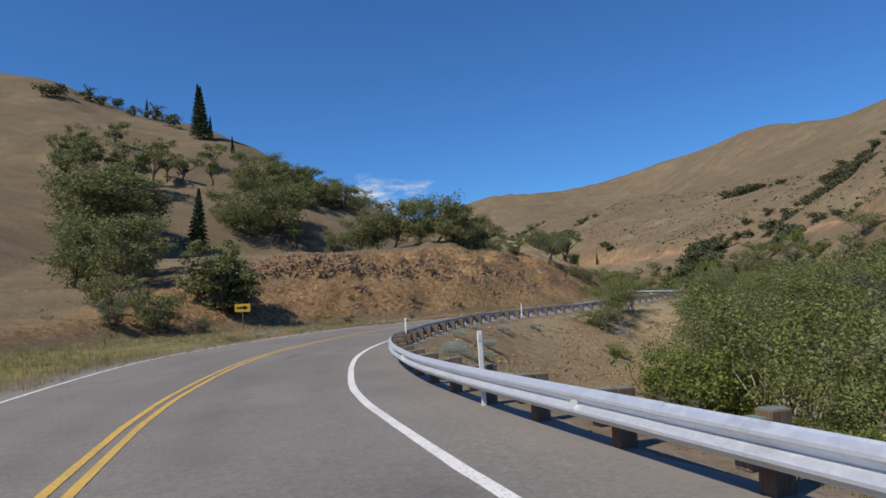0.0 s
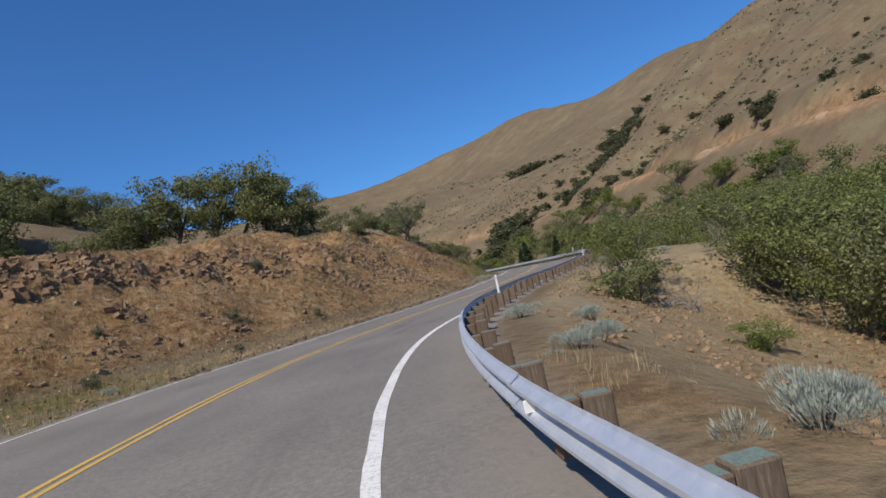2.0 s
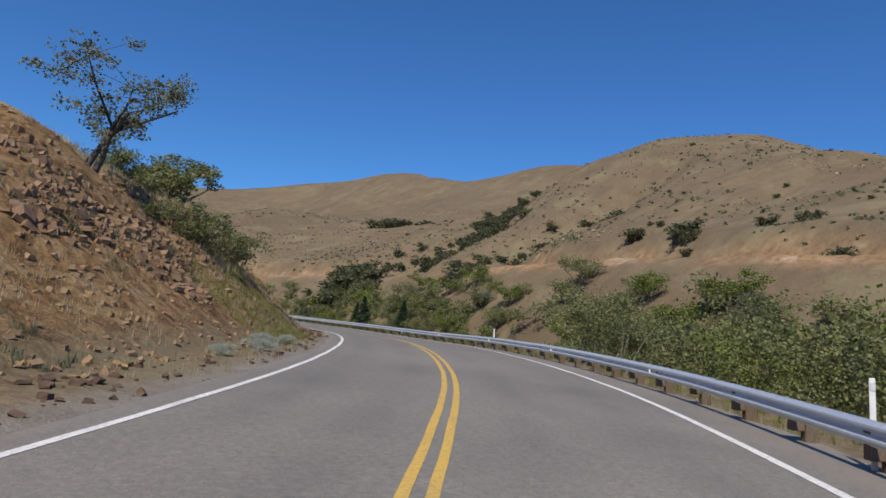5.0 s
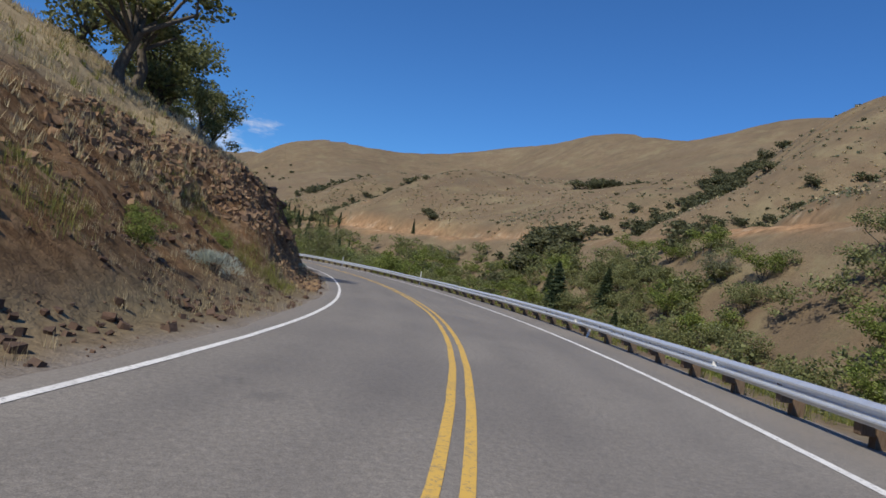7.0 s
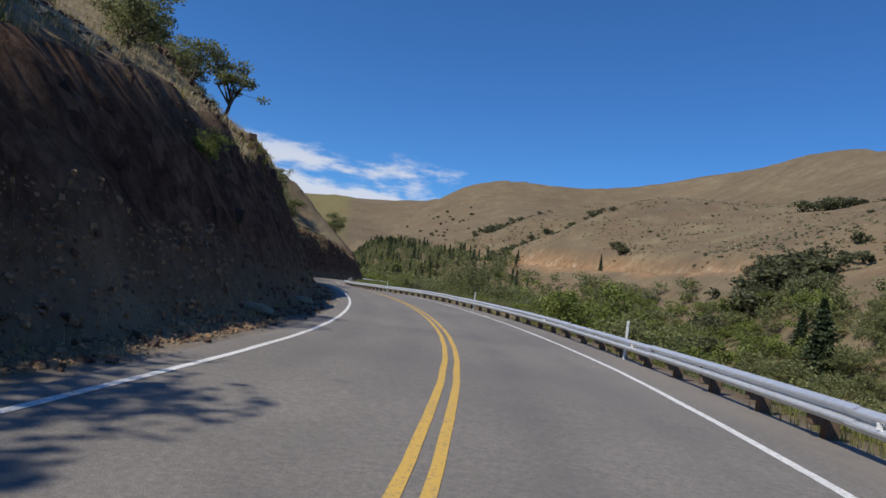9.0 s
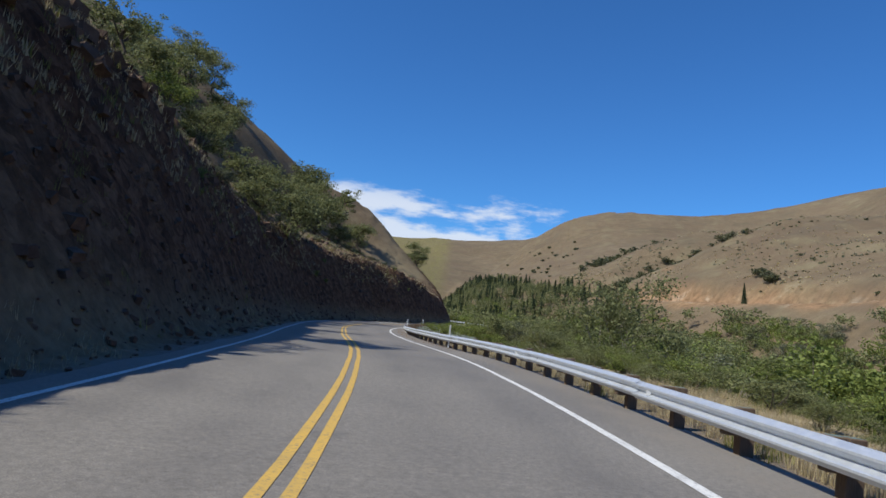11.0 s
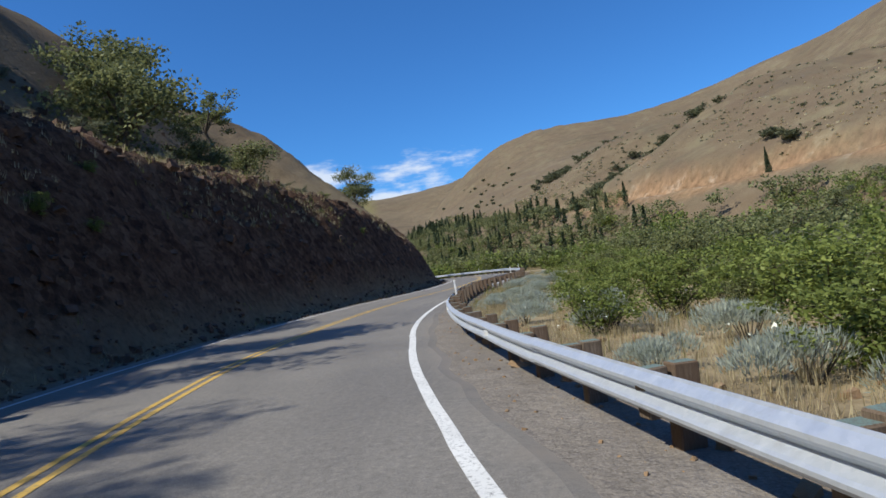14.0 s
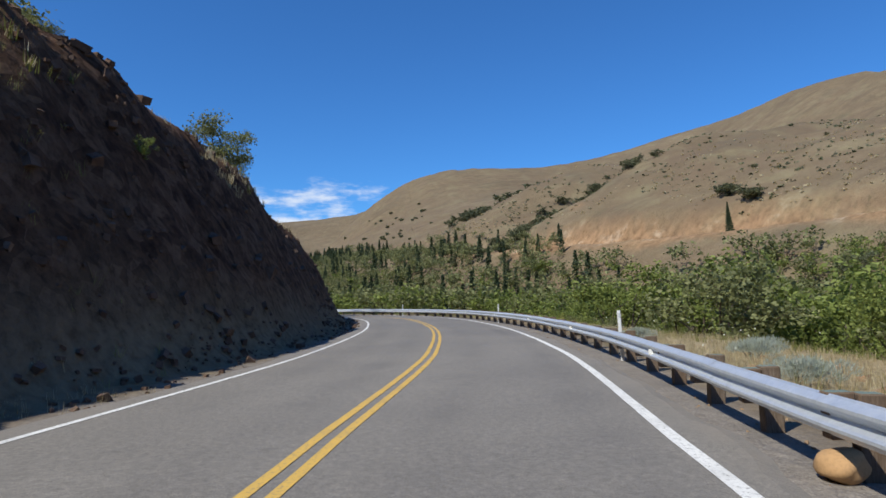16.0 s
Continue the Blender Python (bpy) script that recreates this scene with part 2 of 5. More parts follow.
def leaf_material(name, dark, mid, light):
    n = Nodes(name)
    c = n.ramp(n.per_island(), (0.0, dark), (0.5, mid), (1.0, light))
    c = n.mix(n.span(n.per_object(), 0, 1, 0.0, 0.28), c, dark)
    n.b.inputs["Subsurface Weight"].default_value = 0.0
    tr = n.t.nodes.new("ShaderNodeBsdfTranslucent")
    n.link(c, tr.inputs[0])
    mixer = n.t.nodes.new("ShaderNodeMixShader")
    mixer.inputs[0].default_value = 0.42
    out = n.t.nodes["Material Output"]
    m = n.done(c, 0.6, spec=0.25)
    n.link(n.b.outputs[0], mixer.inputs[1])
    n.link(tr.outputs[0], mixer.inputs[2])
    n.link(mixer.outputs[0], out.inputs[0])
    return m


def plain_material(name, colour, rough=0.6, grime=(0.2, 0.17, 0.14), amount=0.3, scale=5.0):
    n = Nodes(name)
    g = n.noise(scale, 6, 0.7)
    return n.done(n.mix(n.calc("MULTIPLY", n.span(g, 0.45, 0.75), amount), colour, grime), rough, g, 0.15, 0.005)


def rock_material(name, dark, mid, light, grey):
    n = Nodes(name)
    p = n.position()
    v = n.noise(1.8, 6, 0.7, co=p)
    col = n.ramp(v, (0.28, dark), (0.48, mid), (0.70, light))
    col = n.mix(n.span(n.per_island(), 0, 1, 0.0, 0.6), col, grey)
    return n.done(col, 0.93, n.noise(7, 6, 0.75, co=p), 0.7, 0.05, spec=0.15)


M_GROUND = ground_material()
M_ASPHALT = asphalt_material()
M_WHITE = paint_material("white_road_paint", (0.72, 0.71, 0.68), (0.24, 0.23, 0.22))
M_YELLOW = paint_material("yellow_road_paint", (0.60, 0.38, 0.085), (0.24, 0.20, 0.13))
M_STEEL = galvanised_material()
M_WOOD = wood_material()
M_BARK = bark_material("bark", (0.055, 0.045, 0.036), (0.170, 0.145, 0.115))
M_PALE_BARK = bark_material("pale_bark", (0.17, 0.15, 0.12), (0.40, 0.36, 0.29))
M_ROCK = rock_material("orange_rock", (0.16, 0.105, 0.062), (0.31, 0.200, 0.108), (0.42, 0.295, 0.175), (0.21, 0.150, 0.105))
# dark stone, toned down further to carry the shade of the long cut
M_SHADED_BASALT = rock_material("shaded_dark_basalt", (0.046, 0.029, 0.021), (0.112, 0.068, 0.047), (0.20, 0.135, 0.095), (0.10, 0.076, 0.062))
M_LEDGE = rock_material("brown_ledge_rock", (0.11, 0.066, 0.042), (0.24, 0.148, 0.084), (0.37, 0.25, 0.148), (0.19, 0.132, 0.096))
M_OAK = leaf_material("oak_leaves", (0.108, 0.120, 0.048), (0.205, 0.220, 0.088), (0.320, 0.332, 0.150))
M_BRUSH = leaf_material("hill_brush_leaves", (0.066, 0.072, 0.036), (0.125, 0.132, 0.066), (0.205, 0.210, 0.112))
M_OLIVE = leaf_material("grey_green_leaves", (0.110, 0.118, 0.070), (0.190, 0.200, 0.115), (0.290, 0.300, 0.185))
M_FRESH = leaf_material("fresh_green_leaves", (0.095, 0.120, 0.028), (0.190, 0.235, 0.054), (0.330, 0.378, 0.106))
M_BANK = leaf_material("bank_tree_leaves", (0.092, 0.110, 0.032), (0.180, 0.208, 0.060), (0.310, 0.335, 0.112))
M_FIR = leaf_material("fir_needles", (0.037, 0.055, 0.029), (0.069, 0.098, 0.048), (0.116, 0.148, 0.071))
M_SAGE = leaf_material("sagebrush_leaves", (0.30, 0.33, 0.27), (0.43, 0.47, 0.39), (0.56, 0.60, 0.51))
M_STRAW = leaf_material("dry_grass_blades", (0.30, 0.235, 0.125), (0.47, 0.385, 0.225), (0.66, 0.575, 0.37))
M_VERGE = leaf_material("green_weeds", (0.106, 0.119, 0.027), (0.213, 0.225, 0.056), (0.375, 0.338, 0.100))
M_DEAD = plain_material("bleached_dead_wood", (0.30, 0.275, 0.25), 0.9, (0.12, 0.10, 0.085), 0.6, 9.0)
M_FLOWER = plain_material("white_flower_heads", (0.72, 0.72, 0.60), 0.8, (0.5, 0.48, 0.3), 0.4, 30.0)
M_BOULDER = plain_material("tan_boulder", (0.44, 0.27, 0.13), 0.92, (0.25, 0.15, 0.08), 0.6, 7.0)
M_DEL = plain_material("white_plastic", (0.74, 0.74, 0.72), 0.5)
M_REFL = plain_material("reflector", (0.55, 0.56, 0.58), 0.25, amount=0.1)
M_SIGN_Y = plain_material("yellow_sign_sheeting", (0.46, 0.28, 0.03), 0.45, amount=0.12)
M_SIGN_K = plain_material("black_sign_film", (0.012, 0.012, 0.013), 0.5, amount=0.1)

# ---- building helpers ----
def part(name, data, material, parent=None, label="", smooth=False):
    """Links a bmesh or mesh as one object, under its thing if one is given."""
    if isinstance(data, bmesh.types.BMesh):
        me = bpy.data.meshes.new(name)
        data.to_mesh(me)
        data.free()
    else:
        me = data
    if material is not None and not me.materials:
        me.materials.append(material)
    if smooth:
        me.polygons.foreach_set("use_smooth", np.ones(len(me.polygons), bool))
    ob = new(name, me)
    if parent is not None:
        ob.parent = parent
    if label:
        ob["label"] = label
    return ob


def mesh_of(name, verts, faces, material=None, smooth=False):
    """A mesh from an array of places and an array of equal-sized faces."""
    verts, faces = np.asarray(verts, float), np.asarray(faces, int)
    me = bpy.data.meshes.new(name)
    k = faces.shape[1]
    me.vertices.add(len(verts))
    me.vertices.foreach_set("co", verts.ravel())
    me.loops.add(faces.size)
    me.loops.foreach_set("vertex_index", faces.ravel())
    me.polygons.add(len(faces))
    me.polygons.foreach_set("loop_start", np.arange(0, faces.size, k))
    me.polygons.foreach_set("loop_total", np.full(len(faces), k))
    me.polygons.foreach_set("use_smooth", np.full(len(faces), smooth))
    me.update(calc_edges=True)
    if material is not None:
        me.materials.append(material)
    return me


def point_layer(me, name, values):
    me.attributes.new(name, "FLOAT", "POINT").data.foreach_set("value", np.asarray(values, np.float32))


def box(bm, sx, sy, sz, m=None, bevel=0.0):
    made = bmesh.ops.create_cube(bm, size=1.0, matrix=(m or Matrix()) @ Matrix.Diagonal((sx, sy, sz, 1)))
    if bevel:
        edges = list({e for v in made["verts"] for e in v.link_edges})
        bmesh.ops.bevel(bm, geom=edges, offset=bevel, segments=1, affect="EDGES")


def smoothstep(a, b, x):
    k = np.clip((x - a) / (b - a), 0, 1)
    return k * k * (3 - 2 * k)


def value_noise(x, y, seed=0):
    """Smooth noise in -1..1 on arrays."""
    xi, yi = np.floor(x).astype(np.int64), np.floor(y).astype(np.int64)
    fx, fy = x - xi, y - yi
    fx, fy = fx * fx * (3 - 2 * fx), fy * fy * (3 - 2 * fy)

    def corner(a, b):
        h = (a * 374761393 + b * 668265263 + seed * 1442695041) & 0xFFFFFFFF
        h = ((h ^ (h >> 13)) * 1274126177) & 0xFFFFFFFF
        return ((h ^ (h >> 16)) & 0xFFFF) / 32767.5 - 1

    top = corner(xi, yi) * (1 - fx) + corner(xi + 1, yi) * fx
    low = corner(xi, yi + 1) * (1 - fx) + corner(xi + 1, yi + 1) * fx
    return top * (1 - fy) + low * fy


def fractal(x, y, size, octaves=4, seed=0, rough=0.5):
    out, amp = 0, 1.0
    for k in range(octaves):
        out = out + amp * value_noise(x / size * 2**k, y / size * 2**k, seed + k)
        amp *= rough
    return out


# ---- the road's line ----
# stations: clock mark, then the place of the yellow centre line
STATIONS = np.array([
    (-3, 12.0, -58.0, 0.3), (-1.5, 6.3, -42.5, 0.15),
    (0, 1.16, -27.55, 0.00), (1, -2.64, -13.18, -0.26), (2, -3.40, 1.33, -0.33), (3, 0.67, 15.57, -0.16), (4, 8.47, 28.93, -0.08), (5, 18.29, 40.97, 0.17), (6, 27.85, 53.58, 0.64), (7, 35.57, 67.83, 0.91), (8, 40.80, 83.46, 0.92), (9, 43.44, 100.13, 1.05), (10, 44.19, 117.53, 1.20), (11, 42.16, 135.49, 1.48), (12, 37.80, 153.62, 1.65), (13, 31.73, 171.88, 1.54), (14, 26.26, 190.36, 1.49), (15, 23.14, 208.32, 1.51), (16, 24.10, 226.95, 1.71), (17, 27.28, 245.11, 1.89), (18, 28.63, 263.46, 2.10),
    (19.2, 26.6, 285.0, 2.3), (20.0, 21.0, 298.0, 2.4), (21, 10.5, 310.0, 2.5), (22, -5.0, 320.0, 2.6), (23.5, -26.0, 328.0, 2.7), (25, -55.0, 334.0, 2.9),
])


def spline(knots, t):
    """Catmull-Rom through rows of (t, ...) with uneven steps."""
    k, v = knots[:, 0], knots[:, 1:]
    slope = np.gradient(v, k, axis=0)
    i = np.clip(np.searchsorted(k, t, side="right") - 1, 0, len(k) - 2)
    h = (k[i + 1] - k[i])[:, None]
    u = ((t - k[i])[:, None]) / h
    return ((2 * u**3 - 3 * u**2 + 1) * v[i] + (u**3 - 2 * u**2 + u) * h * slope[i]
            + (-2 * u**3 + 3 * u**2) * v[i + 1] + (u**3 - u**2) * h * slope[i + 1])


_t = np.linspace(-3, 25, 6000)
_p = spline(STATIONS, _t)
_len = np.r_[0, np.cumsum(np.linalg.norm(np.diff(_p[:, :2], axis=0), axis=1))]
LENGTH = _len[-1]
ARC = np.arange(0, LENGTH, 0.75)
CL = np.stack([np.interp(ARC, _len, _p[:, k]) for k in range(3)], 1)
CT = np.interp(ARC, _len, _t)                     # clock mark at each arc length
_d = np.gradient(CL[:, :2], axis=0)
_d /= np.linalg.norm(_d, axis=1)[:, None]
RT = np.stack([_d[:, 1], -_d[:, 0]], 1)           # to the right of the road
LANE_R, LANE_L = 3.82, 3.21


def at_arc(s, d=0.0, dz=0.0):
    """Places at arc lengths s, d metres right of the centre line, dz over the road."""
    s = np.atleast_1d(np.asarray(s, float))
    p = np.stack([np.interp(s, ARC, CL[:, k]) for k in range(3)], 1)
    r = np.stack([np.interp(s, ARC, RT[:, k]) for k in range(2)], 1)
    r /= np.linalg.norm(r, axis=1)[:, None]
    p[:, :2] += r * np.broadcast_to(d, s.shape)[:, None]
    p[:, 2] += dz
    return p


def arc_of(t):
    return float(np.interp(t, CT, ARC))


def rail_d(s):
    """Distance of the rail's face from the centre line."""
    t = np.interp(s, ARC, CT)
    return np.interp(t, [-3, 0.3, 1.2, 1.8, 2.2, 3.2, 4.5, 5.7, 8, 9, 10, 12.3, 13.3, 13.8, 14.6, 15.0, 15.65, 16.3, 17.5, 25],
                     [4.70, 4.72, 4.74, 4.88, 5.04, 4.95, 4.90, 5.05, 5.05, 5.08, 5.0, 5.0, 4.68, 4.78, 5.06, 4.95, 4.46, 4.2, 4.4, 4.5])


def rail_lift(s):
    """How far the rail stands over or under its usual height along the road."""
    return np.interp(np.interp(s, ARC, CT), [-3, 2.9, 3.6, 4.5, 12.6, 13.6, 15.2, 16, 25], [-.06, -.06, -.02, 0, 0, -.05, -.06, 0, 0])


def lane_r(s):
    """Distance of the right-hand edge line from the centre line."""
    t = np.interp(s, ARC, CT)
    return np.interp(t, [0.3, 0.8, 1.2, 1.8, 2.4, 3.4, 3.8, 4.3, 5.5, 6.2, 7.9, 8.9, 9.9, 12.3, 13.3, 14.4, 14.85, 15.3, 15.8, 16.3, 25],
                     [3.40, 3.44, 3.62, 3.86, 3.86, 3.80, 3.82, 3.80, 4.05, 4.08, 3.90, 3.74, 3.92, 3.68, 3.50, 3.82, 4.0, 3.80, 3.50, 3.48, 3.7])


def lane_l(s):
    """Distance of the left-hand edge line from the centre line."""
    t = np.interp(s, ARC, CT)
    return np.interp(t, [0.5, 1.0, 1.25, 1.7, 2.2, 2.6, 3.0, 3.3, 3.7, 4.4, 5.3, 7.8, 8.8, 9.8, 12.5, 13.7, 14.7, 15.6, 16.4, 25],
                     [3.5, 3.6, 3.9, 4.45, 4.65, 4.4, 4.2, 4.1, 3.6, 3.45, 3.2, 3.33, 3.22, 3.17, 3.2, 3.3, 3.6, 3.45, 3.4, 3.3])


def near_road(x, y):
    """Arc length, signed distance to the right, clock mark and height of the nearest road point, on arrays."""
    shape = x.shape
    x, y = x.ravel(), y.ravel()
    s, d, z, t = (np.empty(len(x)) for _ in range(4))
    for a in range(0, len(x), 20000):
        px, py = x[a:a + 20000, None], y[a:a + 20000, None]
        k = ((px - CL[None, :, 0]) ** 2 + (py - CL[None, :, 1]) ** 2).argmin(1)
        dx, dy = px[:, 0] - CL[k, 0], py[:, 0] - CL[k, 1]
        side = dx * RT[k, 0] + dy * RT[k, 1]
        d[a:a + 20000] = np.sign(side) * np.hypot(dx, dy)
        s[a:a + 20000], z[a:a + 20000], t[a:a + 20000] = ARC[k], CL[k, 2], CT[k]
    return s.reshape(shape), d.reshape(shape), t.reshape(shape), z.reshape(shape)


# ---- the lie of the land ----
def table(t, *rows):
    """A smooth profile value along the road from (clock mark, value) pairs."""
    return np.interp(t, [r[0] for r in rows], [r[1] for r in rows])


# the bench of the road across the valley: x, y, z
BENCH = np.array([(118, -160, 6), (112, -60, 10), (114, 30, 14), (121, 85, 18), (129, 120, 20), (132, 150, 20.5), (138, 185, 21), (143, 255, 20), (122, 345, 19),
                  (92, 405, 20), (66, 452, 22), (40, 515, 25), (14, 600, 30), (-6, 700, 38), (-40, 900, 50), (-120, 1400, 80), (-300, 2600, 140)], float)
_bl = np.r_[0, np.cumsum(np.linalg.norm(np.diff(BENCH[:, :2], axis=0), axis=1))]
_bs = np.arange(0, _bl[-1], 4.0)
BL = np.stack([np.interp(_bs, _bl, BENCH[:, k]) for k in range(3)], 1)
for _ in range(30):
    BL[1:-1] = 0.25 * BL[:-2] + 0.5 * BL[1:-1] + 0.25 * BL[2:]
_bd = np.gradient(BL[:, :2], axis=0)
_bd /= np.linalg.norm(_bd, axis=1)[:, None]
BR = np.stack([_bd[:, 1], -_bd[:, 0]], 1)


def bench_of(x, y):
    """Along, right-hand distance and height of the far bench for arrays."""
    shape = x.shape
    x, y = x.ravel(), y.ravel()
    a, r, z = (np.empty(len(x)) for _ in range(3))
    for c in range(0, len(x), 20000):
        px, py = x[c:c + 20000, None], y[c:c + 20000, None]
        k = ((px - BL[None, :, 0]) ** 2 + (py - BL[None, :, 1]) ** 2).argmin(1)
        dx, dy = px[:, 0] - BL[k, 0], py[:, 0] - BL[k, 1]
        side = dx * BR[k, 0] + dy * BR[k, 1]
        r[c:c + 20000] = np.sign(side) * np.hypot(dx, dy)
        a[c:c + 20000], z[c:c + 20000] = _bs[k], BL[k, 2]
    return a.reshape(shape), r.reshape(shape), z.reshape(shape)


def dome(x, y, cx, cy, rx, ry, turn, height, power=2.0):
    """A rounded hill."""
    c, s = math.cos(radians(turn)), math.sin(radians(turn))
    u, v = ((x - cx) * c + (y - cy) * s) / rx, (-(x - cx) * s + (y - cy) * c) / ry
    return height * np.exp(-((u * u + v * v) ** (power / 2)))


# swells of the hills across the valley: heights on a staggered lattice that follows the bench, row by row up the valley
SWELL_ROWS = [(11, 11, 16, 20), (22, 21, 23, 23), (43, 50, 46, 29), (12, 18, 33, 32, 38), (41, 17, 47, 87, 40), (19, 21, 37, 80), (23, 21, 26, 92), (28, 19, 29, 93), (70, 56, 61, 87)]


def swell(x, y):
    """Rounded hill country above the far bench."""
    z = 0.0
    for j, row in enumerate(SWELL_ROWS):
        cy = 10 + j * 118.75
        x0 = np.interp(cy, [0, 85, 255, 345, 452, 515, 600, 700, 900, 1200], [114, 121, 143, 122, 66, 40, 14, -6, -40, -90]) + 75 + (j % 2) * 50
        for i, h in enumerate(row):
            z = z + h * np.exp(-((x - x0 - i * 125) ** 2 + (y - cy) ** 2) / 12012.5)
    return z + dome(x, y, 280, 196, 50, 60, 0, 3) - dome(x, y, 330, 120, 60, 60, 0, 12)


# gullies of the far hillside, from foot to head: x, y, depth, half width
GULLIES = {
    "main": [(119, 252, 3, 12), (140, 262, 9, 18), (165, 262, 14, 24), (188, 258, 16, 28), (212, 276, 15, 32), (255, 325, 10, 38), (310, 395, 3, 40)],
    "side": [(118, 178, 2, 10), (140, 195, 7, 14), (162, 203, 11, 17), (190, 196, 12, 19), (216, 193, 8, 20), (240, 194, 2, 20)],
    "upper": [(60, 447, 3, 12), (78, 469, 8, 16), (99, 478, 12, 20), (124, 490, 12, 24), (155, 525, 8, 28), (205, 610, 2, 34)],
    "head": [(70, 545, 3, 16), (95, 575, 8, 20), (125, 640, 10, 28), (170, 720, 8, 34), (230, 820, 2, 40)],
}


def carve(x, y):
    """How deep the gullies cut into the far hillside."""
    z = np.zeros(np.shape(x))
    for knots in GULLIES.values():
        for (ax, ay, ad, aw), (bx, by, bd, bw) in zip(knots, knots[1:]):
            ux, uy = bx - ax, by - ay
            k = np.clip(((x - ax) * ux + (y - ay) * uy) / (ux * ux + uy * uy), 0, 1)
            off = np.hypot(x - ax - k * ux, y - ay - k * uy) / (aw + (bw - aw) * k)
            z = np.maximum(z, (ad + (bd - ad) * k) * np.exp(-1.6 * off ** 1.4))
    return z


def land(x, y):
    """Height of the ground, and masks for cut, verge, bench and gravel."""
    x, y = np.asarray(x, float), np.asarray(y, float)
    s, d, t, zr = near_road(x, y)
    rough = fractal(x, y, 9.0, 4, 3)
    # ---- left: verge, cut, hillside
    verge = table(t, (-3, 11), (0.5, 11), (1.5, 10), (2.4, 9), (3.0, 8), (3.6, 5), (4.2, 3.2), (5, 2), (6, 1.4), (7, 1.1), (25, 1.0))
    steep = table(t, (-3, .3), (1, .3), (2, .55), (3, .62), (4, .72), (5, .62), (5.6, .55), (6.5, .70), (7.2, .76), (8.4, .80), (8.75, 1.5), (9.2, 1.75), (12, 1.8), (14, 1.9), (25, 1.9))
    rise = table(t, (-3, .6), (2, .8), (2.5, 1.2), (3, 3.0), (3.7, 5.8), (4.2, 6.6), (5, 8.0), (5.7, 7.8), (6.1, 6.4), (6.4, 5.6), (6.8, 5.0), (7.5, 4.6), (8.4, 4.1), (9.4, 4.1), (10, 5.3), (10.6, 6.0), (11.5, 8), (12.5, 9.3), (13.8, 9.6), (14.4, 8.7), (15.3, 8.9), (16.3, 8.7), (16.9, 8.0), (17.5, 6.9), (18.5, 5.0), (20, 12), (25, 8))
    upper = table(t, (-3, .3), (1, .22), (2, .12), (3, .10), (4, .10), (5, .12), (6, .35), (7, .50), (8, .52), (10.5, .50), (11.3, .55), (12.3, 1.0), (13.3, .95), (14.2, .82), (15.2, .55), (16, .36), (17.3, .30), (17.9, .35), (18.4, .40), (20.5, 1.1), (25, .8))
    w = -d - lane_l(s) - table(t, (-3, .9), (6.2, .9), (7, .6), (25, .6))
    wv = np.maximum(w - verge, 0)
    ragged = 1 + (0.16 - 0.09 * smoothstep(0.8, 1.4, steep)) * fractal(x, y, 3.2, 4, 11, 0.6)
    cut = np.minimum(wv * steep * ragged, rise)
    # broken ledges across the face
    bed = cut / 1.7 + 0.9 * fractal(x, y, 6.0, 3, 17)
    ledge = 0.20 * np.sin(6.283 * bed) * smoothstep(0.4, 1.6, cut) * (1 - smoothstep(0.75, 1.0, cut / rise)) * smoothstep(0.5, 0.9, steep)
    over = np.maximum(wv - rise / (steep * ragged), 0)
    left = zr + 0.02 * np.minimum(np.maximum(w, 0), verge) + cut + ledge + over * upper
    # the hillside behind
    toe = np.interp(y, [-400, -60, 20, 62, 84, 104, 150, 200, 260, 300, 350, 420, 600, 1000, 2500], [-60, -34, -27, -20, 2, 30, 31, 21, 23, 14, -12, -36, -60, -80, -160])
    grade = np.interp(y, [-200, 40, 90, 140, 185, 500], [0.38, 0.40, 0.38, 0.42, 0.98, 0.6])
    up = np.maximum(toe - x, 0) * grade
    most = np.interp(y, [140, 200, 245], [76, 84, 150])
    up = most * (1 - np.exp(-up / most)) + 5 * fractal(x, y, 60, 3, 21) * smoothstep(15, 60, up)
    hill = 1.2 + up + table(t, (-3, 0), (5, 1.5), (7, 3.5), (25, 4.5)) * smoothstep(2, 30, up + 2)
    k = smoothstep(14, 38, w - verge)
    left = left * (1 - k) + np.maximum(hill, np.minimum(left, zr + 7.5)) * k
    left = left + 0.35 * rough * smoothstep(0.5, 4, wv)
    left = left + 0.16 * fractal(x, y, 1.7, 3, 19, 0.7) * smoothstep(0.3, 1.2, wv) * (1 - smoothstep(1, 5, over)) * smoothstep(0.5, 0.8, steep)
    # ---- right: bench behind the rail, bank, valley floor, far hillside
    v = d - rail_d(s) - 0.9
    flat = table(t, (-3, .6), (1, .8), (2.2, 1.0), (3.4, 1.2), (4.3, 2.2), (4.8, 10), (5.2, 11), (6, 3), (6.8, .6), (10.5, .6), (11.3, 3), (12.4, 9), (14, 11), (16, 9), (17.5, 5), (25, 5))
    fall = table(t, (-3, .62), (2.5, .62), (4, .5), (6, .55), (7, .62), (11, .6), (12.5, .4), (25, .4))
    deep = table(t, (-3, 10), (5, 10), (7, 13), (10, 13), (12, 8), (13, 7), (25, 7))
    vv = np.maximum(v - flat, 0)
    right = zr - 0.05 * np.clip(v, 0, flat) - deep * (1 - np.exp(-vv * fall / deep))
    floor = np.interp(y, [-200, 40, 110, 180, 260, 400, 500, 1000, 2500], [-17, -16, -18, -12, -8, -2, 3, 14, 40]) + 0.8 * fractal(x, y, 35, 3, 5)
    k = smoothstep(18, 60, v)
    right = right * (1 - k) + floor * k
    right = right + 0.18 * rough * smoothstep(0.2, 3, v)
    a, r, zb = bench_of(x, y)
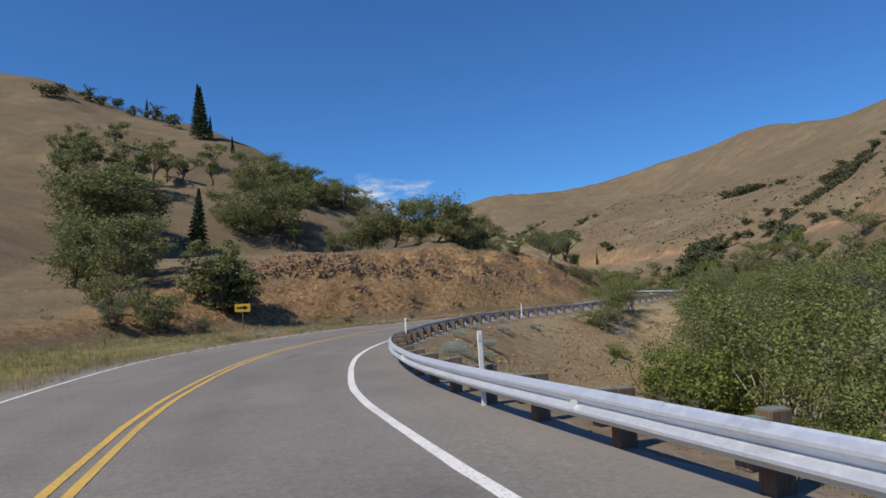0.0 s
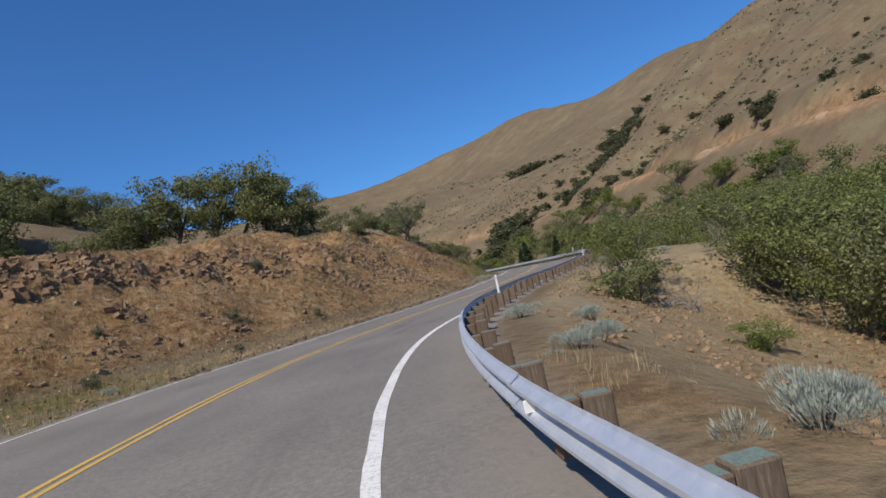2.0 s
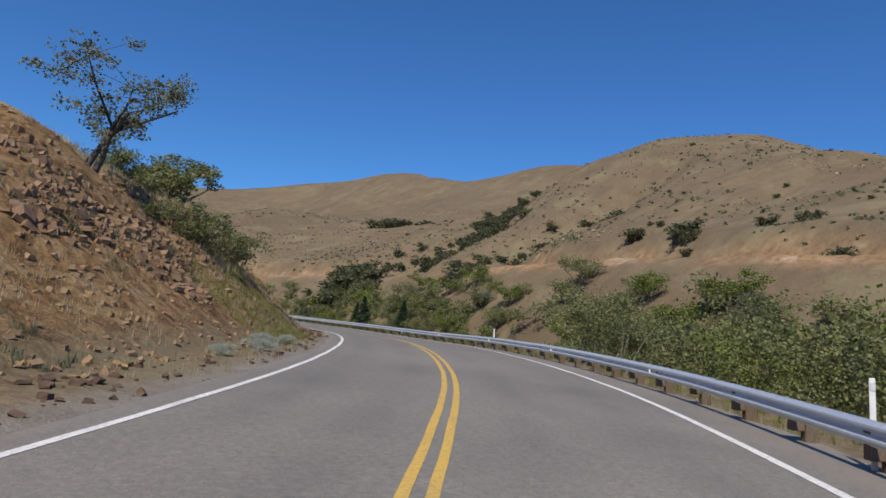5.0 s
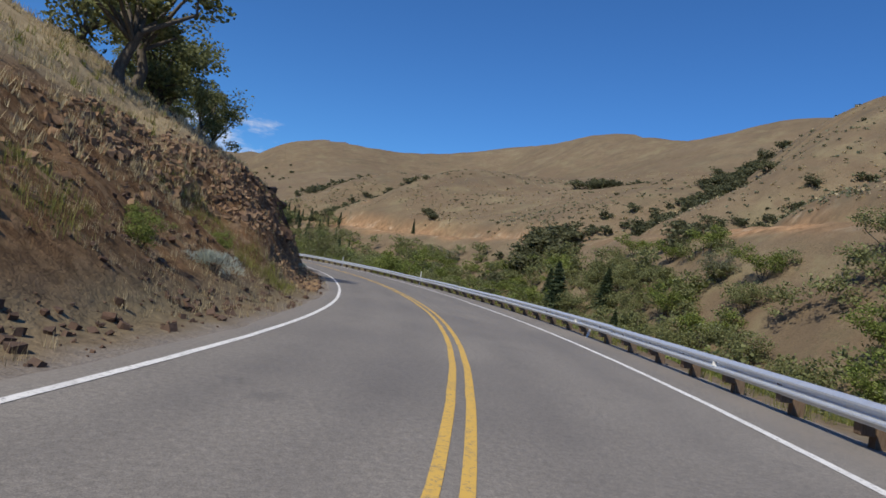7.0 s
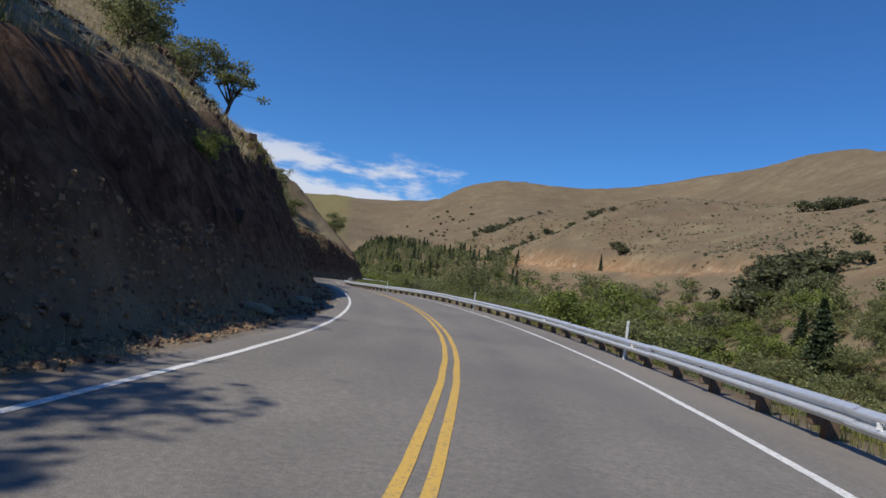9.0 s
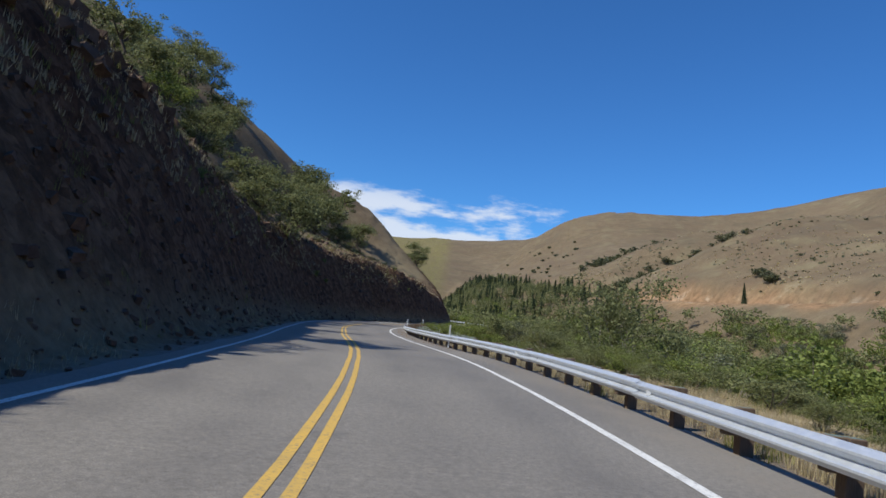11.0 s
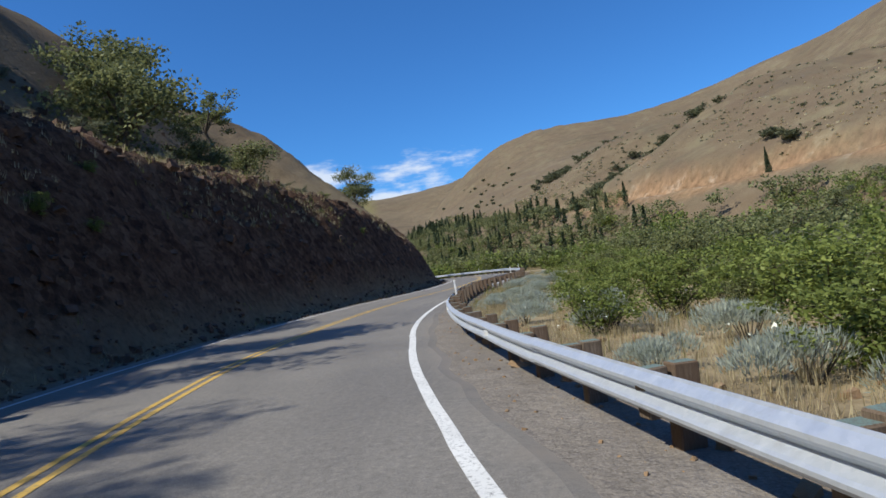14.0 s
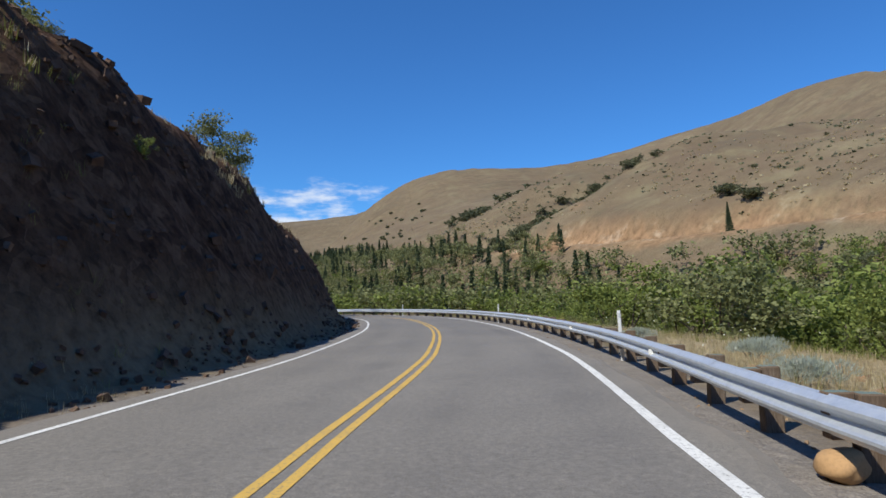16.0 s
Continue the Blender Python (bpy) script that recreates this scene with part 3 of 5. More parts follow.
    rr = np.maximum(r - 7, 0)
    climb = 6.5 * smoothstep(0, 8, rr) + (1 - np.exp(-rr / 60)) * swell(x, y) - carve(x, y)
    # rills and small spurs that run down the slope
    rill = 1.9 * fractal(a, r / 7.0, 17.0, 3, 71, 0.55) * smoothstep(8, 45, rr) * (1 - 0.6 * smoothstep(150, 260, rr))
    climb = climb + rill
    low = np.interp(r, [-120, -60, -30, -7, 7], [-24, -20, -11, 0, 0])
    far = zb + np.where(r > -7, climb, low) + 0.5 * rough * smoothstep(-30, -8, r) * (1 - np.exp(-((r / 7) ** 2)))
    k = smoothstep(-58, -11, r)
    right = right * (1 - k) + np.maximum(far, right) * k
    z = np.where(d < 0, left, right)
    head = smoothstep(300, 345, y)
    z = z * (1 - head) + np.maximum(np.minimum(hill, 160), right) * head
    # ---- distant hills
    z = np.maximum(z, dome(x, y, -250, 2300, 900, 420, 0, 250) + dome(x, y, 350, 1900, 500, 380, 0, 210) + dome(x, y, -900, 1500, 700, 600, 0, 260) + 8 * fractal(x, y, 160, 4, 8) - 20)
    # ---- the road's own bed
    edge_l, edge_r = -(lane_l(s) + 0.55), rail_d(s) + 0.75
    under = smoothstep(edge_l - 1.2, edge_l, d) * (1 - smoothstep(edge_r, edge_r + 1.0, d))
    z = z * (1 - under) + (zr - 0.035) * under
    m_cut = np.where(d < 0, smoothstep(0.2, 1.2, wv) * (1 - smoothstep(0.3, table(t, (-3, 5), (6.4, 4), (7.2, 1.6), (11, 1.8), (12, 5), (25, 6)), over - 1.0 * fractal(x, y, 4, 3, 31))) * table(t, (-3, 0), (1.8, .15), (2.6, 1), (25, 1)),
                     0.75 * smoothstep(-0.5, 1.5, v - flat + 1.5 * fractal(x, y, 4, 3, 32)) * (1 - smoothstep(14, 24, v)) * table(t, (-3, .2), (0, .4), (1, 1), (4.5, .8), (5.5, 0), (25, 0)))
    m_green = np.where(d < 0, (1 - smoothstep(verge * 0.4, verge + 1.5, w)) * table(t, (-3, 1), (2.2, 1), (3, .5), (3.6, .12), (25, .12)) * smoothstep(0.3, 1.2, w),
                       smoothstep(0.3, 2, v) * table(t, (-3, .8), (1, .1), (4.5, .15), (6, .7), (11, .7), (12, .2), (25, .2)) * (1 - smoothstep(10, 20, v)) * (1 - k) + 0.9 * smoothstep(10, 20, v) * (1 - smoothstep(-60, -25, r)))
    m_bench = smoothstep(-13, -9, r + 2.5 * fractal(x, y, 12, 2, 13)) * (1 - smoothstep(9 + 2 * fractal(x, y, 14, 2, 15), 14 + 4 * fractal(x, y, 30, 2, 14), r)) * (d > 0) * np.clip(0.62 + 0.55 * fractal(x, y, 20, 3, 16), 0.15, 1)
    m_bench = m_bench * np.interp(a, [0, 215, 300, 340, 360, 420, 450, 640, 670, 710], [0.6, 1, 1, 1, .35, .35, .6, .68, .5, 0])
    m_grav = smoothstep(edge_l - table(t, (-3, 1.1), (6, 1.0), (7, .5), (25, .5)), edge_l - 0.1, d) * (1 - smoothstep(edge_r - 0.45, edge_r + 0.15, d))
    # half on the sunlit wall, full where the cut turns to shade
    m_shaded_basalt = np.where(d < 0, table(t, (-3, 0), (5.9, 0), (6.9, .4), (8.4, .5), (9.0, 1), (25, 1)), 0)
    m_thatch = np.where(d > 0, smoothstep(0.3, 1.5, v) * (1 - smoothstep(9, 15, v)) * table(t, (-3, 0), (0.8, .1), (1.4, .5), (3.4, .6), (4.6, .8), (5.8, .3), (6.4, 0), (10.8, 0), (11.6, .9), (25, .9)),
                        0.8 * smoothstep(0.2, 2, over + 0.8 * fractal(x, y, 5, 3, 37)) * table(t, (-3, 0), (6.2, 0), (7, 1), (11, 1), (12, .4), (25, .35)) * (1 - smoothstep(16, 26, w)))
    return z, m_cut, m_green, m_bench, m_grav, m_shaded_basalt, m_thatch


def grown_axis(lo, hi, step, far_lo, far_hi, ratio=1.032):
    core = np.arange(lo, hi + step / 2, step)
    up, down, g = [core[-1]], [core[0]], step
    while up[-1] < far_hi:
        g *= ratio
        up.append(up[-1] + g)
    g = step
    while down[-1] > far_lo:
        g *= ratio
        down.append(down[-1] - g)
    return np.r_[down[:0:-1], core, up[1:]]


GX = grown_axis(-24, 60, 0.55, -2600, 2600)
GY = grown_axis(-30, 280, 0.7, -1200, 4200)
_x, _y = np.meshgrid(GX, GY)
_z, *_masks = land(_x, _y)
_n, _m = _x.shape
_i = np.arange(_n * _m).reshape(_n, _m)
_faces = np.stack([_i[:-1, :-1], _i[:-1, 1:], _i[1:, 1:], _i[1:, :-1]], -1).reshape(-1, 4)
ground_mesh = mesh_of("ground", np.stack([_x, _y, _z], -1).reshape(-1, 3), _faces, M_GROUND, True)
for _name, _v in zip(("cut", "green", "bench", "gravel", "shaded_basalt", "thatch"), _masks):
    point_layer(ground_mesh, _name, np.clip(_v, 0, 1).ravel())
ground = tagged(new("ground", ground_mesh), "dry tan grass hillsides with a rocky road cut and brushy valley floor", "ground", kind="structure")
GZ = _z


def height(x, y):
    """Height of the built ground sheet, on arrays."""
    x, y = np.atleast_1d(x).astype(float), np.atleast_1d(y).astype(float)
    i, j = np.clip(np.searchsorted(GX, x) - 1, 0, len(GX) - 2), np.clip(np.searchsorted(GY, y) - 1, 0, len(GY) - 2)
    u, v = (x - GX[i]) / (GX[i + 1] - GX[i]), (y - GY[j]) / (GY[j + 1] - GY[j])
    return (GZ[j, i] * (1 - u) + GZ[j, i + 1] * u) * (1 - v) + (GZ[j + 1, i] * (1 - u) + GZ[j + 1, i + 1] * u) * v


# ---- road, markings ----
def ribbon(name, offsets, s, dz, material, thick=0.0):
    """A strip along the road through lateral offsets (arrays over s)."""
    cols = [at_arc(s, o, z) for o, z in zip(offsets, dz)]
    k, n = len(cols), len(s)
    verts = np.stack(cols, 1).reshape(-1, 3)
    i = np.arange(k * n).reshape(n, k)
    faces = np.stack([i[:-1, :-1], i[:-1, 1:], i[1:, 1:], i[1:, :-1]], -1).reshape(-1, 4)
    return mesh_of(name, verts, faces, material)


_s = np.arange(0, LENGTH - 1, 0.6)
_rd = rail_d(_s)
_cols = np.linspace(0, 1, 47)
_wob = 0.10 * fractal(_s, 0 * _s, 2.5, 3, 41)
_wob2 = 0.12 * fractal(_s, 0 * _s + 9, 2.0, 3, 42)
_ll = lane_l(_s)
_paved = np.minimum(_rd + 0.42, lane_r(_s) + np.interp(np.interp(_s, ARC, CT), [-3, 12.2, 12.9, 25], [2, 2, .42, .42]))
_off = [-(_ll + 0.5) + _wob + c * (_ll + 0.5 - _wob + _paved + _wob2) for c in _cols]
_off = [_off[0] - 0.08, *_off, _off[-1] + 0.22]
_crown = [-0.045] + [0.0] * 47 + [-0.045]
road_mesh = ribbon("road", _off, _s, _crown, M_ASPHALT)
_lat = np.stack(_off, 1)
_trk = sum(np.exp(-(((_lat - c) / 0.38) ** 2)) for c in (LANE_R * 0.28, LANE_R * 0.74, -LANE_L * 0.28, -LANE_L * 0.74))
_trk = _trk * 0.55 + 0.5 * np.exp(-(((_lat - LANE_R * 0.5) / 0.3) ** 2)) * np.clip(fractal(_s[:, None] + 0 * _lat, _lat * 0, 14, 3, 51) * 1.4, 0, 1)
for _t0, _t1, _d0, _d1, _wd in ((3.30, 3.72, 1.25, 1.60, 0.20), (3.62, 3.95, 1.25, 1.30, 0.22), (3.35, 3.75, 2.2, 2.35, 0.10), (1.35, 2.1, 1.2, 1.6, 0.09), (4.2, 4.9, 2.1, 2.0, 0.16), (12.6, 13.2, -1.2, -1.0, 0.12)):
    _u = (_s - arc_of(_t0)) / (arc_of(_t1) - arc_of(_t0))       # old skid marks
    _on = smoothstep(0, 0.15, _u) * (1 - smoothstep(0.7, 1, _u))
    _trk = _trk + (1.7 * _on)[:, None] * np.exp(-(((_lat - (_d0 + (_d1 - _d0) * _u)[:, None]) / _wd) ** 2))
point_layer(road_mesh, "track", np.clip(_trk, 0, 1.6).ravel())
point_layer(road_mesh, "edge", (smoothstep(LANE_R + 0.35, LANE_R + 0.9, _lat) * 0.8 + (1 - smoothstep(-LANE_L - 0.5, -LANE_L - 0.1, _lat)) * 0.8
                                + 0.9 * (1 - smoothstep(-0.1, 0.32, _paved[:, None] - _lat))).ravel())
road = tagged(new("road", road_mesh), "two-lane grey asphalt mountain road with worn wheel tracks", "road", kind="structure")


def line_of(name, d, width, material, label):
    wob = 0.012 * fractal(_s, 0 * _s + 7, 0.9, 2, 61)
    me = ribbon(name, [d - width / 2 + wob, d + width / 2 + wob * 0.6], _s, [0.006, 0.006], material)
    return tagged(new(name, me), label, "road marking", kind="structure")


line_of("trim_edge_line_right", lane_r(_s), 0.15, M_WHITE, "worn white edge line painted on grey asphalt")
line_of("trim_edge_line_left", -_ll, 0.11, M_WHITE, "thin white edge line beside the gravel shoulder")
line_of("trim_centre_line_a", -0.115, 0.11, M_YELLOW, "solid yellow centre line of a double pair")
line_of("trim_centre_line_b", 0.115, 0.11, M_YELLOW, "solid yellow centre line of a double pair")


# ---- guard rail ----
def w_beam():
    """Half profile of a two-wave steel beam: (out of the road, up) pairs."""
    pts = [(0.00, 0.0), (0.012, 0.018), (0.055, 0.045), (0.078, 0.062), (0.080, 0.088), (0.062, 0.106), (0.016, 0.134), (0.0, 0.150)]
    low = [(-a, b) for a, b in pts]
    return low + [(-a, 0.312 - b) for a, b in pts[::-1]][1:]


RAIL_S0, RAIL_S1 = 14.0, arc_of(22.5)
guard_rail = tagged(new("guard_rail"), "galvanised two-wave steel guard rail on weathered timber posts", "guard rail")
guard_rail.location = at_arc(RAIL_S0, rail_d(RAIL_S0)[0] if np.ndim(rail_d(RAIL_S0)) else rail_d(RAIL_S0))[0]
_base = Vector(guard_rail.location)
PROFILE = np.array(w_beam())
RAIL_LOW = 0.315


def beam_piece(s0, s1, lift):
    s = np.linspace(s0, s1, max(3, int((s1 - s0) / 0.55)))
    rows = []
    for o, u in [*PROFILE, *[(a + 0.006, b) for a, b in PROFILE[::-1]]]:
        rows.append(at_arc(s, rail_d(s) + o + 0.08, u + RAIL_LOW + lift + rail_lift(s)))
    rows.append(rows[0])
    k, n = len(rows), len(s)
    verts = np.stack(rows, 1).reshape(-1, 3) - np.array(_base)
    i = np.arange(k * n).reshape(n, k)
    faces = np.stack([i[:-1, :-1], i[1:, :-1], i[1:, 1:], i[:-1, 1:]], -1).reshape(-1, 4)
    return mesh_of("beam", verts, faces, M_STEEL, False)


_rng = random.Random(5)
_edge = RAIL_S0
while _edge < RAIL_S1:
    part("beam", beam_piece(_edge - 0.16, _edge + 7.62, _rng.uniform(-0.012, 0.012)), None, guard_rail)
    _edge += 7.62


def post_mesh():
    bm = bmesh.new()
    box(bm, 0.20, 0.16, 1.28, pose(0, 0, 0.03), 0.012)
    return bm


def block_mesh():
    bm = bmesh.new()
    box(bm, 0.20, 0.16, 0.36, pose(0, 0, 0.475), 0.012)
    return bm


_pm, _bm = bpy.data.meshes.new("post"), bpy.data.meshes.new("block")
for _me, _b in ((_pm, post_mesh()), (_bm, block_mesh())):
    _b.to_mesh(_me)
    _b.free()
    _me.materials.append(M_WOOD)
_posts = np.arange(RAIL_S0 + 0.95, RAIL_S1, 1.905)
_yaw = np.interp(_posts, ARC, np.unwrap(np.arctan2(RT[:, 1], RT[:, 0])))
for _sp, _a in zip(_posts, _yaw):
    for _nm, _me, _o in (("block", _bm, 0.185), ("post", _pm, 0.39)):
        q = at_arc(_sp, rail_d(_sp) + _o)[0]
        ob = part(_nm, _me, None, guard_rail)
        sunk = 0.13 if arc_of(1.9) < _sp < arc_of(10.5) else 0.03   # lower posts along this stretch
        ob.matrix_local = Matrix.Translation(Vector(q) - _base + Vector((0, 0, _rng.uniform(-0.03, 0.03) - sunk + rail_lift(_sp)))) @ Euler((_rng.uniform(-.03, .03), _rng.uniform(-.03, .03), _a + _rng.uniform(-.05, .05))).to_matrix().to_4x4()


def tab_mesh():
    bm = bmesh.new()
    box(bm, 0.075, 0.006, 0.09, pose(0.02, 0, 0.47), 0.002)
    return bm


_tab = bpy.data.meshes.new("reflector_tab")
_b = tab_mesh()
_b.to_mesh(_tab)
_b.free()
_tab.materials.append(M_DEL)
for _sp, _a in list(zip(_posts, _yaw))[2::5]:
    q = at_arc(_sp + 0.3, rail_d(_sp))[0]
    ob = part("reflector_tab", _tab, None, guard_rail, "small white reflector tab")
    ob.matrix_local = Matrix.Translation(Vector(q) - _base + Vector((0, 0, rail_lift(_sp)))) @ Euler((0, 0, _a)).to_matrix().to_4x4()

# ---- plants ----
def tubes(limbs, sides=5):
    """Tapered tubes along (points, radii) limbs, as one array pair."""
    verts, faces, base = [], [], 0
    ring = np.linspace(0, 2 * np.pi, sides, endpoint=False)
    for pts, rad in limbs:
        pts, rad = np.asarray(pts, float), np.asarray(rad, float)
        way = np.gradient(pts, axis=0)
        way /= np.linalg.norm(way, axis=1)[:, None] + 1e-9
        side = np.cross(way, [0.31, 0.95, 0.05])
        side /= np.linalg.norm(side, axis=1)[:, None] + 1e-9
        other = np.cross(way, side)
        v = pts[:, None] + rad[:, None, None] * (np.cos(ring)[None, :, None] * side[:, None] + np.sin(ring)[None, :, None] * other[:, None])
        n = len(pts)
        i = base + np.arange(n * sides).reshape(n, sides)
        j = np.roll(i, -1, axis=1)
        faces.append(np.stack([i[:-1], j[:-1], j[1:], i[1:]], -1).reshape(-1, 4))
        verts.append(v.reshape(-1, 3))
        base += n * sides
    return np.concatenate(verts), np.concatenate(faces)


def leaves(places, size, rng, droop=0.3, long=1.5):
    """One small bent quad leaf spray at each place."""
    n = len(places)
    a = rng.normal(size=(n, 3))
    a[:, 2] = a[:, 2] * 0.6 - droop * 0.3
    a /= np.linalg.norm(a, axis=1)[:, None]
    b = np.cross(a, rng.normal(size=(n, 3)))
    b /= np.linalg.norm(b, axis=1)[:, None] + 1e-9
    s = size * rng.uniform(0.6, 1.4, n)[:, None]
    p = np.asarray(places)
    v = np.stack([p - a * s * long * 0.5, p + b * s * 0.5 - a * s * 0.1, p + a * s * long * 0.5, p - b * s * 0.5 + a * s * 0.1], 1)
    return v.reshape(-1, 3), np.arange(4 * n).reshape(n, 4)


def in_ball(n, rng):
    v = rng.normal(size=(n, 3))
    return v / np.linalg.norm(v, axis=1)[:, None] * rng.uniform(0, 1, n)[:, None] ** (1 / 2.2)


def broadleaf(seed, height, width, count, leaf, leaf_mat, bare=0.25, clumps=26, stems=1, fill=1.0, long=1.5, skirt=0, bark=None):
    """Trunk and crown meshes of a round-headed tree or shrub, base at the origin."""
    rng = np.random.default_rng(seed)
    limbs, tips = [], []
    trunk_r = 0.028 * height + 0.03
    fork = bare * height
    for k in range(stems):
        lean = rng.normal(size=2) * (0.10 if stems == 1 else 0.30) * height * 0.4
        foot = rng.normal(size=2) * (0.0 if stems == 1 else 0.12)
        top = np.array([foot[0] + lean[0], foot[1] + lean[1], fork + height * 0.08])
        mid = np.array([*(foot + lean * 0.4 + rng.normal(size=2) * 0.05 * height), fork * 0.55])
        r = trunk_r / math.sqrt(stems)
        limbs.append(([(*foot, -0.35), mid, top], [r * 1.35, r, r * 0.72]))
        for q in range(max(3, int(7 / stems) + 1)):
            ang = rng.uniform(0, 2 * np.pi)
            reach = width * 0.5 * rng.uniform(0.45, 0.95)
            end = np.array([top[0] + math.cos(ang) * reach, top[1] + math.sin(ang) * reach, fork + (height - fork) * rng.uniform(0.25, 0.92)])
            elbow = top * 0.45 + end * 0.55 + np.array([*rng.normal(size=2) * 0.07 * width, rng.uniform(-0.02, 0.08) * height])
            start = mid * 0.3 + top * 0.7 if q % 2 else top
            limbs.append(([start, elbow, end], [r * 0.55, r * 0.32, r * 0.10]))
            tips += [end, elbow * 0.35 + end * 0.65]
            for _ in range(2):
                twig = end + rng.normal(size=3) * np.array([0.16, 0.16, 0.10]) * width
                limbs.append(([elbow * 0.3 + end * 0.7, twig], [r * 0.14, r * 0.05]))
                tips.append(twig)
    mid_z = fork + (height - fork) * 0.52
    while len(tips) < clumps:
        q = in_ball(1, rng)[0] * np.array([width * 0.47, width * 0.47, (height - fork) * 0.48])
        tips.append(np.array([q[0], q[1], mid_z + q[2]]))
    tips = np.array(tips)[:max(clumps, 4)] if len(tips) > clumps * 2 else np.array(tips)
    tips[:, 2] = np.clip(tips[:, 2], fork * 0.8, height * 0.97)
    for _ in range(skirt):                                     # leafy shoots down to the foot
        a, o = rng.uniform(0, 6.28), width * 0.36 * math.sqrt(rng.uniform(0.05, 1))
        tips = np.vstack([tips, (math.cos(a) * o, math.sin(a) * o, height * rng.uniform(0.06, 0.45))])
    pick = rng.integers(0, len(tips), count)
    rad = rng.uniform(0.10, 0.20, len(tips)) * width * fill
    spread = in_ball(count, rng) * rad[pick][:, None] * np.array([1.25, 1.25, 0.72])
    lv, lf = leaves(tips[pick] + spread, leaf, rng, 0.3 if long < 3 else -2.5, long)
    tv, tf = tubes(limbs)
    return mesh_of("trunk", tv, tf, bark or M_BARK, True), mesh_of("crown", lv, lf, leaf_mat)


def conifer(seed, height, width, count, leaf):
    rng = np.random.default_rng(seed)
    limbs = [([(0, 0, -0.3), (0.03, 0, height * 0.5), (0, 0.02, height * 0.99)], [0.02 * height, 0.012 * height, 0.012])]
    z = rng.uniform(0.08, 1.0, count) ** 0.85 * height
    ang = rng.integers(0, 11, count) * 2.4 + np.floor(z / height * 16) * 0.9 + rng.normal(size=count) * 0.16
    whorl = 0.75 + 0.25 * np.cos(z / height * 16 * 2 * np.pi)
    out = (1 - z / height) ** 0.85 * width * 0.5 * whorl * rng.uniform(0.15, 1.0, count) ** 0.6
    p = np.stack([np.cos(ang) * out, np.sin(ang) * out, z - out * 0.28], 1)
    lv, lf = leaves(p, leaf, rng, 0.6, 1.9)
    tv, tf = tubes(limbs, 6)
    return mesh_of("trunk", tv, tf, M_BARK, True), mesh_of("crown", lv, lf, M_FIR)


def stock(name, meshes, label, category, group):
    """A parent plant, put out of use at the far end of its row: the copies are set out from it."""
    root = tagged(new(name), label, category, group)
    for nm, me in zip(("trunk", "crown"), meshes):
        part(nm, me, None, root)
    return [root, False]


def set_out(kind, x, y, size, turn, sink=0.12, lean=0.05, rng=random):
    """Stands a plant of the kind on the ground: the first use takes the parent itself."""
    z = float(height(x, y)[0]) - sink
    m = Matrix.LocRotScale((x, y, z), Euler((rng.uniform(-lean, lean), rng.uniform(-lean, lean), turn)), None)
    root, used = kind
    if used:
        ob = copy_thing(root, m)
    else:
        ob, kind[1] = root, True
        ob.matrix_basis = m
    ob.scale = (size[0], size[0], size[1]) if isinstance(size, tuple) else (size,) * 3
    return ob


OAK_LABEL = "dark green scrub oak with a crooked trunk on dry grass"
OAKS = [stock("oak_tree", broadleaf(10 + k, 6, 5.8, 4300, 0.160, M_OAK, 0.14, 42, fill=1.1, skirt=4), OAK_LABEL, "tree", "oaks on the hillside") for k in range(3)]
OAKS_LOOSE = [stock("oak_tree", broadleaf(30 + k, 6, 5.2, 2700, 0.150, M_OAK, 0.30, 22, fill=0.8), "open-crowned green oak with bare grey limbs showing", "tree", "oaks on the hillside") for k in range(2)]
LONE = stock("oak_tree", broadleaf(77, 5, 5.4, 3600, 0.085, M_OLIVE, 0.32, 46, stems=2, fill=0.60), "half-bare old oak with sparse grey-green leaves above the road cut", "tree", "oaks on the hillside")
SHRUBS = [stock("shrub", broadleaf(50 + k, 2.5, 2.4, 3600, 0.072, m, 0.05, 34, 4, skirt=16), lab, "shrub", "shrubs by the road")
          for k, (m, lab) in enumerate(((M_OAK, "dense dark green shrub on dry ground"), (M_FRESH, "bright yellow-green leafy shrub beside the road"), (M_OLIVE, "dull grey-green shrub on dry ground")))]
VALLEY = [stock("valley_tree", broadleaf(70 + k, 6, 5.8, 3600, 0.150, m, 0.08, 40, st, 1.1), lab, "tree", "trees on the valley floor")
          for k, (m, st, lab) in enumerate(((M_OAK, 2, "dark green oak on the valley floor"), (M_FRESH, 3, "light green willow thicket on the valley floor"),
                                            (M_OLIVE, 2, "grey-green cottonwood on the valley floor"), (M_OAK, 1, "dark green oak on the valley floor")))]
BANK = [stock("bank_tree", broadleaf(90 + k, 6.5, 5.0, 7600, 0.100, m, 0.16, 54, 6, 0.98, skirt=9, bark=M_PALE_BARK), "many-stemmed leafy green tree with pale thin trunks below the road bank", "tree", "trees below the bank") for k, m in enumerate((M_OAK, M_BANK, M_OAK))]
SAPLINGS = [stock("bank_tree", broadleaf(120 + k, 3.6, 2.0, 3400, 0.115, M_OAK, 0.04, 44, 3, 1.0, skirt=26), "full-leaved upright young tree beside the guard rail", "tree", "trees below the bank") for k in range(2)]
OAK_FRESH = stock("oak_tree", broadleaf(35, 6, 5.6, 3600, 0.135, M_FRESH, 0.16, 34, fill=0.95), "yellow-green oak at the top of the road cut", "tree", "oaks on the hillside")
FIRS = [stock("fir_tree", conifer(60 + k, 10, 4.6, 5200, 0.21), "dark green fir tree on the slope", "tree", "firs") for k in range(2)]
